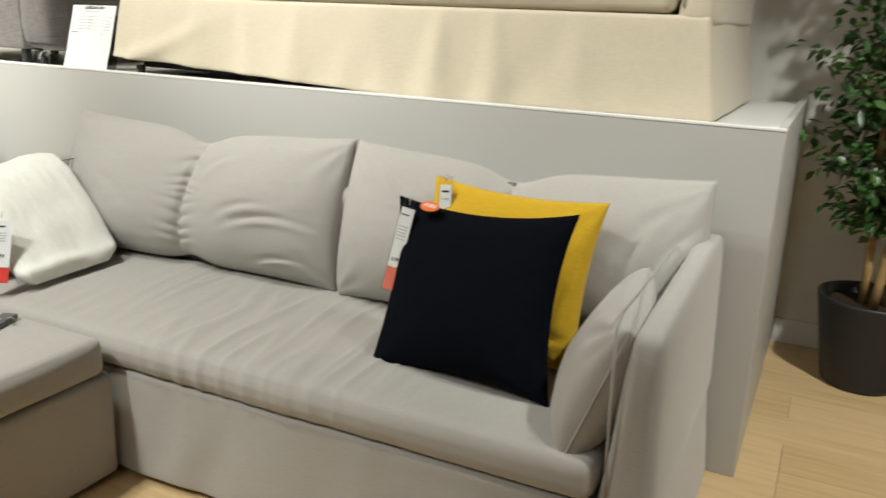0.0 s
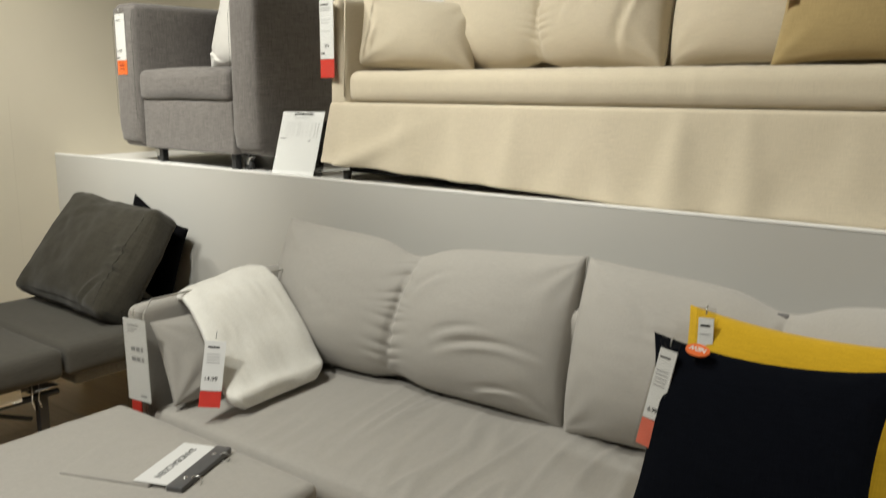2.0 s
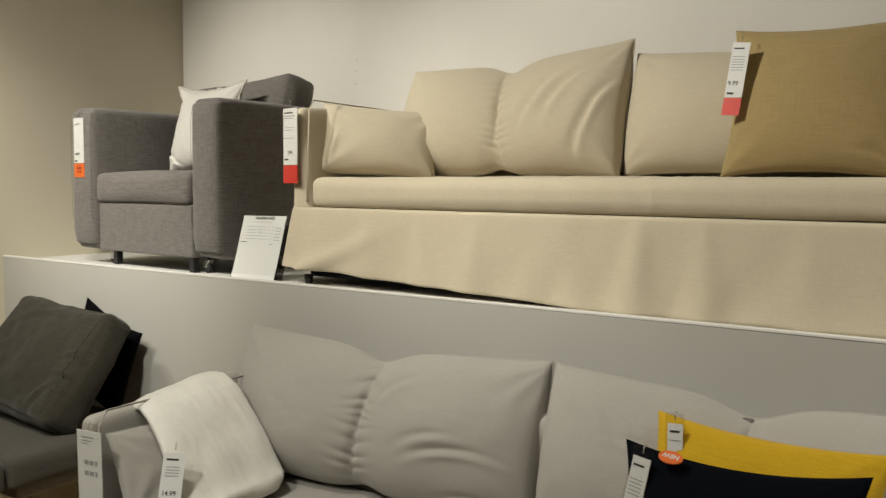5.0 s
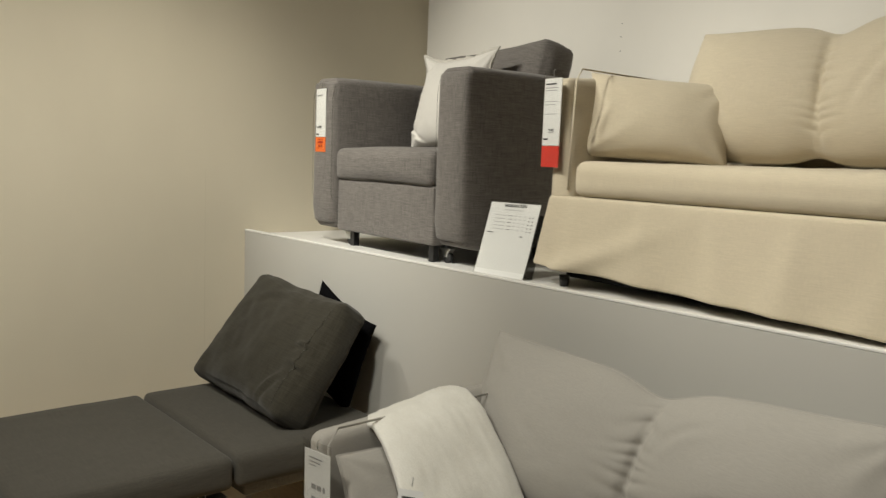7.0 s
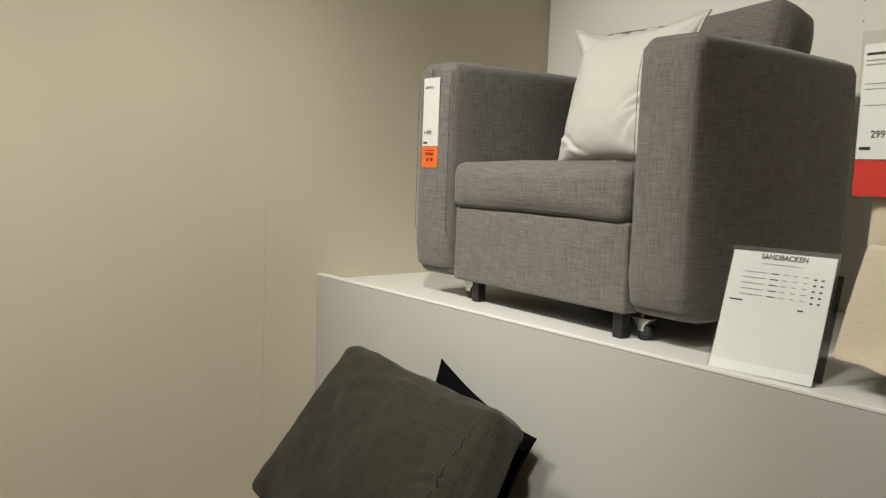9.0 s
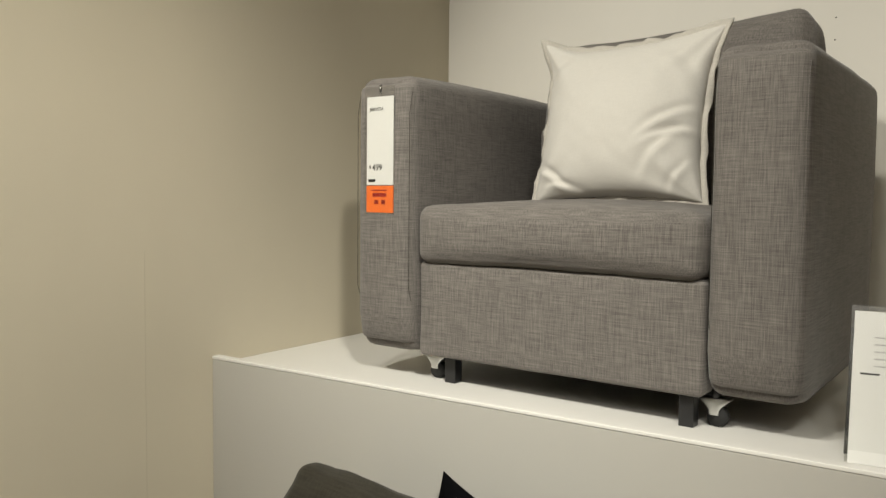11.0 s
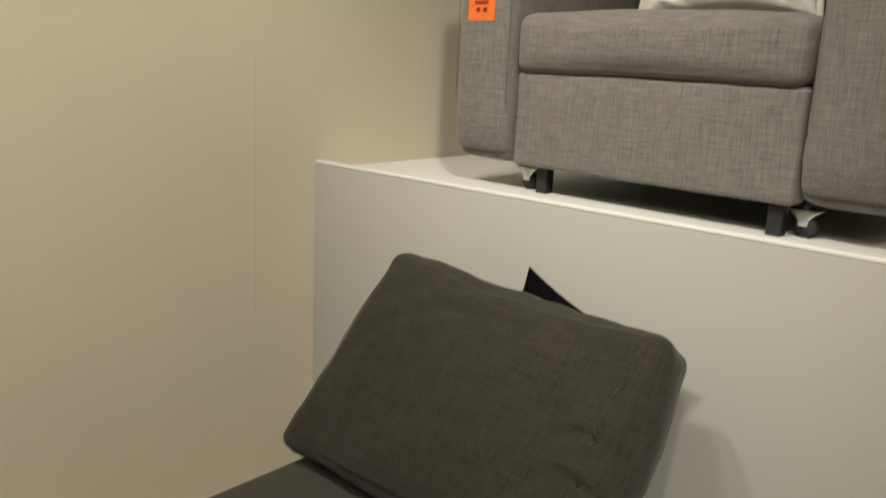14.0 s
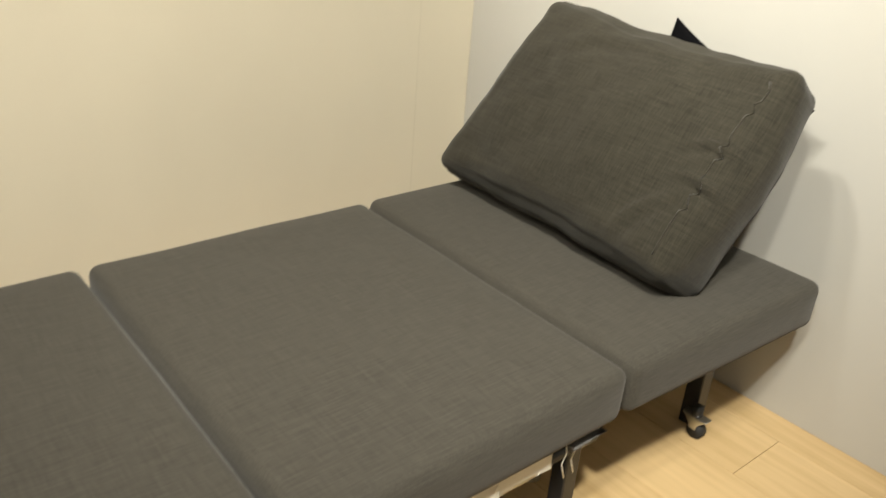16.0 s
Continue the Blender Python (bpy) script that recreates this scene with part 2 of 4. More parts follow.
def cushion(w, h, t, ears=0.06, wrinkle=0.004, seed=0.0, pinch=0.0, sag=0.18, n=34, power=0.45, lift=0.0, folds=(), seam=0.0):
    """A stuffed cushion, width x, height z, thickness y, centred; pinch gathers a seam down its middle."""
    bm = bmesh.new()
    rows = {}
    nx, nz = (72, 104) if pinch else (n + 8, n + 8)
    for side in (-1, 1):
        for i in range(nx + 1):
            for j in range(nz + 1):
                s = 2 * i / nx - 1
                r = 2 * j / nz - 1
                u = math.sin(math.pi / 2 * s)
                v = 0.5 * math.sin(math.pi / 2 * r) + 0.5 * r
                if pinch:
                    u = s - 0.11 * math.sin(2 * math.pi * s) * (1 if abs(s) < 0.5 else 0.6)
                edge_v, edge_u = 1 - v * v, 1 - u * u
                x = w / 2 * u * (1 - (0.2 * ears if pinch else ears) * edge_v)
                z = h / 2 * v * (1 - ears * edge_u)
                if pinch:
                    half = 1 - (2 * abs(u) - 1) ** 2
                    body = (max(0.0, edge_v) ** 0.55) * (max(0.0, (0.34 if abs(u) < 0.5 else 0.0) + (0.66 if abs(u) < 0.5 else 1.0) * half) ** 0.38)
                    z = h / 2 * v
                    dip = math.exp(-((u / 0.16) ** 2)) * 0.65 + math.exp(-((u / 0.45) ** 2)) * 0.35
                    z -= h * 0.12 * dip * (0.5 + 0.5 * v) ** 1.5
                    z += h * 0.05 * math.exp(-((u / 0.13) ** 2)) * (0.5 - 0.5 * v) ** 3
                    z += h * 0.03 * (1 - half) * v * (1 if abs(u) > 0.5 else 0)
                    x += w * 0.006 * u * max(0.0, edge_v)
                else:
                    body = max(0.0, edge_u * edge_v) ** power
                y = t / 2 * body * (1 - sag * v)
                wob = noise.noise(Vector((x * 6 + seed, z * 6 - seed, side * 2.0 + seed)))
                wob += 0.5 * noise.noise(Vector((x * 15 - seed, z * 13, side * 3.0 + seed * 2))) + 0.22 * noise.noise(Vector((x * 34 + z * 12, z * 30, side + seed)))
                y += wrinkle * wob * body ** 0.5
                for cx in (-1, 1):
                    for cz in (-1, 1):
                        dx, dz = (cx * w / 2 - x), (cz * h / 2 - z)
                        d = math.hypot(dx, dz)
                        ang = math.atan2(abs(dz), abs(dx) + 1e-6)
                        y += wrinkle * 0.6 * math.exp(-((d - 0.09) / 0.07) ** 2) * math.sin(ang * 11 + seed + cx) * body ** 0.4
                if pinch:
                    xs = x + seam * z
                    ga = 0.5 + 0.9 * max(0, noise.noise(Vector((z * 9, seed + (3 if xs > 0 else 0), 0.5))) + 0.35)
                    g = math.exp(-((xs / 0.052) ** 2)) * min(1, edge_v * 1.6)
                    wave = 1.1 - 2 * abs(math.sin(0.5 * (z * 165 + abs(xs) * 34 * (1 if z > 0 else -1) + 7 * noise.noise(Vector((z * 9, seed, side))) + (1.4 if xs > 0 else 0))))
                    y += 0.0048 * g * ga * -wave - 0.012 * math.exp(-((xs / 0.012) ** 2)) * min(1, edge_v * 3)
                    z += lift * (x / w) * max(0, v)
                if side < 0:
                    for f in folds:
                        y += fold(x, z, *f) * min(1, body * 1.5)
                edge = i in (0, nx) or j in (0, nz)
                key = (i, j, 0 if edge else side)
                if key not in rows:
                    rows[key] = bm.verts.new((x, 0 if edge else side * max(0.002, y), z))
    OUTLINE.clear()
    OUTLINE.extend(rows[(i, 0, 0)].co.copy() for i in range(nx))
    OUTLINE.extend(rows[(nx, j, 0)].co.copy() for j in range(nz))
    OUTLINE.extend(rows[(i, nz, 0)].co.copy() for i in range(nx, 0, -1))
    OUTLINE.extend(rows[(0, j, 0)].co.copy() for j in range(nz, 0, -1))
    for side in (-1, 1):
        for i in range(nx):
            for j in range(nz):
                q = []
                for a, b in ((0, 0), (1, 0), (1, 1), (0, 1)):
                    e = (i + a) in (0, nx) or (j + b) in (0, nz)
                    q.append(rows[(i + a, j + b, 0 if e else side)])
                if side > 0:
                    q.reverse()
                bm.faces.new(q)
    return bm


def tube(points, r, seg=8, closed=False):
    """A round rod or cord along points."""
    bm = bmesh.new()
    pts = [Vector(p) for p in points]
    rings = []
    for i, p in enumerate(pts):
        a = pts[i - 1] if (i or closed) else p
        b = pts[(i + 1) % len(pts)] if (i + 1 < len(pts) or closed) else p
        d = (b - a).normalized()
        side = d.cross(Vector((0.13, 0.31, 0.94)))
        side = (side if side.length > 1e-3 else d.cross(Vector((1, 0, 0)))).normalized()
        up = side.cross(d).normalized()
        rr = r[i] if isinstance(r, (list, tuple)) else r
        rings.append([bm.verts.new(p + (side * math.cos(k) + up * math.sin(k)) * rr) for k in (2 * math.pi * s / seg for s in range(seg))])
    last = len(rings) if closed else len(rings) - 1
    for i in range(last):
        a, b = rings[i], rings[(i + 1) % len(rings)]
        for s in range(seg):
            bm.faces.new((a[s], a[(s + 1) % seg], b[(s + 1) % seg], b[s]))
    if not closed:
        bm.faces.new(rings[0][::-1])
        bm.faces.new(rings[-1])
    bmesh.ops.recalc_face_normals(bm, faces=bm.faces[:])
    return bm


def lathe(profile, seg=48, relief=0.0):
    """A turned shape round z from (radius, height) pairs; relief weaves its surface."""
    bm = bmesh.new()
    rings = []
    for k, (r, z) in enumerate(profile):
        ring = []
        for s in range(seg):
            rr = r + (relief if (k + s) % 2 else 0) * (1 if 2 < k < len(profile) - 5 else 0)
            a = 2 * math.pi * s / seg
            ring.append(bm.verts.new((rr * math.cos(a), rr * math.sin(a), z)))
        rings.append(ring)
    for a, b in zip(rings, rings[1:]):
        for s in range(seg):
            bm.faces.new((a[s], a[(s + 1) % seg], b[(s + 1) % seg], b[s]))
    bm.faces.new(rings[0][::-1])
    bm.faces.new(rings[-1])
    return bm


def lettering(name, text, size, mat, parent, at, align="CENTER", bold=0.0):
    """Flat raised letters, facing -y, in the built-in font."""
    cu = bpy.data.curves.new(name, "FONT")
    cu.body, cu.size, cu.align_x, cu.extrude, cu.offset = text, size, align, 0.0003, bold
    tmp = bpy.data.objects.new(name, cu)
    scene.collection.objects.link(tmp)
    me = bpy.data.meshes.new_from_object(tmp.evaluated_get(bpy.context.evaluated_depsgraph_get()))
    bpy.data.objects.remove(tmp)
    bpy.data.curves.remove(cu)
    me.name = name
    me.materials.clear()
    me.materials.append(mat)
    ob = new(name, me)
    ob.parent = parent
    ob.matrix_basis = at @ pose(0, 0, 0, 90)
    return ob


def text_bar(w, h):
    return board(-w / 2, w / 2, -0.0006, 0, -h / 2, h / 2, 0)


# ---- setting ----
BACK_Y, POD_R, POD_Z, LIP_Z = 1.10, 4.205, 0.978, 1.0


SKEW = 0.028


def back_y(x):
    """The wall behind the platform runs a little askew of its front."""
    return BACK_Y + SKEW * x


def prism(outline, z0, z1):
    """An upright block over a flat outline."""
    bm = bmesh.new()
    low, high = ([bm.verts.new((x, y, z)) for x, y in outline] for z in (z0, z1))
    bm.faces.new(low[::-1])
    bm.faces.new(high)
    for i in range(len(low)):
        j = (i + 1) % len(low)
        bm.faces.new((low[i], low[j], high[j], high[i]))
    bmesh.ops.recalc_face_normals(bm, faces=bm.faces[:])
    return bm


def along_back(x0, x1, d0, d1, z0, z1):
    """A slab that follows the back wall, d0 to d1 in front of it."""
    return prism([(x0, back_y(x0) - d1), (x1, back_y(x1) - d1), (x1, back_y(x1) - d0), (x0, back_y(x0) - d0)], z0, z1)


def walls():
    w = whole("wall_west", board(-0.15, -0.0005, -6.0, BACK_Y + 0.15, 0, 3.4, 0.0), LEFT_PAINT, "beige painted wall beside the sofas", "wall", kind="structure", smooth=False)
    part("panel_joint", board(0.0002, 0.0006, -0.2025, -0.2015, 0.0, 1.28, 0.0), GREY_JOINT, w, "hairline joint between wall panels", smooth=False)
    w = whole("wall_north", along_back(0.0, 8.15, -0.15, 0.0, 0, 3.4), BACK_PAINT, "pale grey painted wall behind the platform", "wall", kind="structure", smooth=False)
    for x, z in ((1.284, 1.995), (1.283, 1.938), (1.283, 1.876)):
        part("screw_hole", soft_box((0.004, 0.003, 0.004), 0.0014, (1, 1, 1), (x, back_y(x) - 0.001, z)), INK, w)
    # East and south walls are out of view, added to close the room.
    whole("unseen_wall_east", board(8.0, 8.15, -6.0, 1.54, 0, 3.4, 0.0), FILL_DAMPING_GREY, "unseen grey wall added to close the room and damp fill light", "wall", kind="structure", smooth=False)
    whole("unseen_wall_south", board(-0.15, 8.15, -6.15, -6.0, 0, 3.4, 0.0), FILL_DAMPING_GREY, "unseen grey wall added to close the room and damp fill light", "wall", kind="structure", smooth=False)
    # Ceiling is out of view, added as a lid over the room.
    whole("ceiling", board(-0.15, 8.15, -6.15, 1.75, 3.4, 3.5, 0.0), LOW_BOUNCE_GREY, "unseen grey ceiling added to close the room and limit bounce", "ceiling", kind="structure", smooth=False)
    whole("baseboard", along_back(POD_R + 0.004, 7.99, 0.0005, 0.014, 0.0, 0.10), EDGE_PAINT, "white painted baseboard along the wall", "baseboard", kind="structure", smooth=False)


walls()


def platform():
    e = thing("platform", "white laminate display platform carrying sofas", "platform", pose(0, 0, 0), kind="structure")
    # Front and side use the darkened laminate, the top stays pale.
    part("front_panel", board(0.001, POD_R, 0.0, 0.022, 0.0, LIP_Z - 0.0085, 0.0015), PODIUM_DIMMED, e, smooth=False)
    part("edging", board(0.001, POD_R, -0.0015, 0.022, LIP_Z - 0.008, LIP_Z, 0.0015), EDGE_PAINT, e, "white edging strip", smooth=False)
    part("top_panel", prism([(0.001, 0.0226), (POD_R - 0.0225, 0.0226), (POD_R - 0.0225, back_y(POD_R) - 0.003), (0.001, back_y(0) - 0.001)], POD_Z - 0.022, POD_Z), EDGE_PAINT, e, smooth=False)
    part("side_panel", board(POD_R - 0.022, POD_R, 0.0225, back_y(POD_R) - 0.003, 0.0, LIP_Z - 0.0005, 0.001), PODIUM_DIMMED, e, smooth=False)


platform()

# ---- armchair on the platform ----


def caster(parent, x, y):
    c = part("caster", tube([(x, y, 0.05), (x, y, 0.08)], 0.012, 12), BLACK_METAL, parent)
    part("bracket", soft_box((0.05, 0.026, 0.034), 0.003, (3, 1, 3), (x, y, 0.039), shape=lambda p: (x + (p.x - x) * (0.4 + max(0, p.z - 0.03) ** 1.5 * 230), p.y, p.z)), STEEL, c, "zinc-plated caster bracket")
    part("wheel", tube([(x + 0.006, y - 0.010, 0.020), (x + 0.006, y + 0.010, 0.020)], 0.020, 20), RUBBER, c, "black caster wheel")
    return c


def armchair():
    x0, x1, y0, y1, z0, z1 = 0.374, 1.404, 0.128, 0.838, 0.064, 0.726
    cx, aw = (x0 + x1) / 2, 0.172
    e = thing("armchair", "charcoal grey woven armchair with boxy arms on the platform", "armchair", pose(cx, y0, POD_Z, 0, 0, -2.5))
    hw = (x1 - x0) / 2
    dy = y1 - y0
    for s in (-1, 1):
        fy = -0.022 if s < 0 else 0.0
        bm = soft_box((aw, dy - fy, z1 - z0), 0.03, (3, 8, 8), (s * (hw - aw / 2), (dy + fy) / 2, (z0 + z1) / 2), 0.006, 0.0012, 11, s * 3.0,
                      shape=lambda p: round_side(p, fy, dy, z0, z1, 0.075))
        arm = part("arm", bm, CHARCOAL, e)
        for off in (-0.5, 0.5):
            xs = s * (hw - aw / 2) + off * (aw - 0.012)
            pts = [(xs, fy + 0.028, z0 + 0.09), (xs, fy + 0.0035, z0 + 0.16), (xs, fy + 0.0015, z1 - 0.09), (xs, fy + 0.012, z1 - 0.04)]
            part("seam", tube(pts, 0.0007, 6), CUSHION_CLOTH if s < 0 or off < 0 else CHARCOAL, arm, "stitched seam")
    inner = hw - aw - 0.003
    part("base", soft_box((2 * inner, dy - 0.06, 0.224), 0.012, (10, 4, 3), (0, dy / 2 - 0.02, 0.178), 0.004, 0.001, 9, 1.0), CHARCOAL, e)
    part("seat_cushion", soft_box((2 * inner - 0.004, 0.60, 0.136), 0.03, (12, 8, 3), (0, 0.290, 0.360), 0.014, 0.002, 8, 2.0,
                                  shape=lambda p: (p.x, p.y, p.z - 0.006 * (p.x / inner) ** 2)), CHARCOAL, e)
    part("backrest", soft_box((2 * inner, 0.14, 0.56), 0.03, (8, 3, 6), (0, dy - 0.08, 0.374), 0.004, 0.001, 9, 4.0), CHARCOAL, e)
    bm = soft_box((0.64, 0.19, 0.47), 0.035, (14, 4, 10), (0, 0, 0), 0.025, 0.004, 6, 5.0,
                  shape=lambda p: (p.x + 0.03 * max(0, p.x / 0.32) * min(1, max(0, (p.z - 0.02) / 0.12)), p.y, p.z - 0.02 * (1 - (p.x / 0.34) ** 2) * max(0, p.z / 0.235) + 0.012 * max(0, p.x / 0.32) ** 2 * max(0, p.z / 0.235)))
    bmesh.ops.transform(bm, verts=bm.verts[:], matrix=pose(0.05, 0.560, 0.632, -12, -2.5, 0))
    part("back_cushion", bm, CHARCOAL, e)
    part("underside", soft_box((2 * inner, dy - 0.14, 0.02), 0.004, (1, 1, 1), (0, dy / 2, 0.07)), DARK_GAP, e, "black underlining")
    for lx, ly in ((-0.275, 0.049), (0.301, 0.036), (-0.275, 0.60), (0.301, 0.60)):
        part("leg", board(lx - 0.015, lx + 0.015, ly, ly + 0.03, 0.0, 0.092, 0.002), BLACK_METAL, e, "black square metal leg", smooth=False)
    for lx, ly in ((-0.338, 0.085), (0.343, 0.085)):
        caster(e, lx, ly)
    return e


def round_side(p, ya, yb, za, zb, r):
    """Rounds a panel's outline in side view, more at its lower corners."""
    y, z = p.y, p.z
    for cy, sy in ((ya, 1), (yb, -1)):
        for cz, sz, rr in ((za, 1, r), (zb, -1, r * 0.55)):
            ky, kz = cy + sy * rr, cz + sz * rr
            if (y - ky) * sy < 0 and (z - kz) * sz < 0:
                dy, dz = abs(y - ky), abs(z - kz)
                m = max(dy, dz)
                d = math.hypot(dy, dz)
                if d > 1e-6:
                    f = m / d
                    y, z = ky + (y - ky) * f, kz + (z - kz) * f
    return p.x, y, z


armchair()


def flanged_pillow(at):
    e = thing("throw_pillow", "natural white linen pillow with a flat flange", "pillow", at)

    def pull(v):
        """Stands the upper corners out as ears, one of them curled forward."""
        x, y, z = v.co
        ear_l = math.exp(-(math.hypot(x + 0.22, z - 0.205) / 0.045) ** 2)
        ear_r = math.exp(-(math.hypot(x - 0.22, z - 0.205) / 0.06) ** 2)
        v.co = (x - 0.012 * ear_l + 0.012 * ear_r, y - 0.028 * ear_l, z + 0.012 * ear_l + 0.008 * ear_r)

    bm = cushion(0.44, 0.41, 0.18, 0.09, 0.006, 11.0, sag=0.2, n=72, folds=((0.15, -0.02, 28, 0.07, 0.010, 0.007), (0.17, -0.055, 8, 0.06, 0.008, 0.008), (0.13, -0.10, 52, 0.07, 0.012, 0.005), (-0.15, -0.15, -34, 0.06, 0.009, 0.009), (-0.11, -0.175, -14, 0.05, 0.008, 0.007), (0.17, -0.16, 62, 0.05, 0.008, 0.006), (0.15, 0.10, -50, 0.08, 0.016, 0.004), (-0.16, 0.13, 48, 0.06, 0.014, 0.004)))
    for v in bm.verts:
        pull(v)
    part("cover", bm, WHITE_CLOTH, e)
    bm = bmesh.new()
    n, loops = 120, []
    for k, off in enumerate((-0.006, 0.005, 0.015)):
        ring = []
        for i in range(n):
            t = 4 * i / n
            side, f = int(t), 2 * (t - int(t)) - 1
            w, h = 0.22 + off, 0.205 + off
            c = 1 - 0.09 * (1 - f * f)
            x, z = [(f * w, -h * c), (w * c, f * h), (-f * w, h * c), (-w * c, -f * h)][side]
            y = (k * 0.5) * 0.016 * noise.noise(Vector((x * 30, z * 30, 2.0)))
            ring.append((bm.verts.new((x, y - 0.0025, z)), bm.verts.new((x, y + 0.0025, z))))
        loops.append(ring)
    for a, b in zip(loops, loops[1:]):
        for i in range(n):
            j = (i + 1) % n
            bm.faces.new((a[i][0], a[j][0], b[j][0], b[i][0]))
            bm.faces.new((a[i][1], b[i][1], b[j][1], a[j][1]))
    for i in range(n):
        j = (i + 1) % n
        o = loops[-1]
        bm.faces.new((o[i][0], o[j][0], o[j][1], o[i][1]))
    for v in bm.verts:
        pull(v)
    part("flange", bm, FLANGE_SHADED, e, "double-stitched flange edge")
    return e


flanged_pillow(pose(0.923, 0.465, 1.606, -14, -1.5, -6))

# ---- skirted sofas ----


def skirt_shape(x0, x1, y0, z0, z1, flare, seed, raised=0.0, loose=1.0):
    """Loose cover: widens to its hem, with soft upright folds."""
    def move(p):
        down = max(0.0, min(1.0, (z1 - p.z) / (z1 - z0)))
        x, y = p.x, p.y
        fold = noise.noise(Vector((p.x * 3.4 + seed, p.z * 1.4, seed))) + 0.6 * noise.noise(Vector((p.x * 9.5 - p.z * 4.0, p.z * 2.6, seed + 4)))
        if y < y0 + 0.03:
            pleat = 0.0
            for k in range(9):
                xk = x0 + (x1 - x0) * (k + 0.5 + 0.45 * noise.noise(Vector((k * 3.7, seed, 1.0)))) / 9
                drift = 0.16 * noise.noise(Vector((k * 1.9, seed, 6.0)))
                wide = 0.018 + 0.05 * down
                strength = 0.5 + 1.0 * noise.noise(Vector((k * 2.3, seed, 9.0)))
                pleat += strength * math.exp(-(((p.x - xk - drift * down) / wide) ** 2))
            corner = math.exp(-(((p.x - x0 - 0.10 - 0.5 * (1 - down)) / 0.07) ** 2)) * math.exp(-(p.x - x0) / 0.3)
            y -= flare * 0.45 * down + 0.012 * fold * (0.15 + down) + 0.040 * pleat * (0.1 + 0.9 * down) * loose + 0.06 * corner * down * loose
        for edge, s in ((x0, -1), (x1, 1)):
            if abs(x - edge) < 0.03:
                fold_y = noise.noise(Vector((p.y * 4 + seed, p.z * 1.5, seed + 9)))
                x += s * (flare * down + 0.01 * fold_y * down)
        rise = raised * max(0.0, 1 - (p.x - x0) / (0.55 * (x1 - x0))) * down
        return x, y, p.z + rise + 0.004 * fold * down
    return move


def arm_shape(x_in, lean, z0, z1, side, width, taper, yf, droop):
    def move(p):
        up = max(0.0, min(1.0, (p.z - z0) / (z1 - z0)))
        out = max(0.0, min(1.0, 0.5 + (p.x - x_in) * side / width))
        return p.x + lean * up - side * out * (taper * up - 0.012) + side * (1 - out) * 0.045 * up, p.y, p.z - droop * up * max(0.0, 1 - (p.y - yf) / 0.5)
    return move


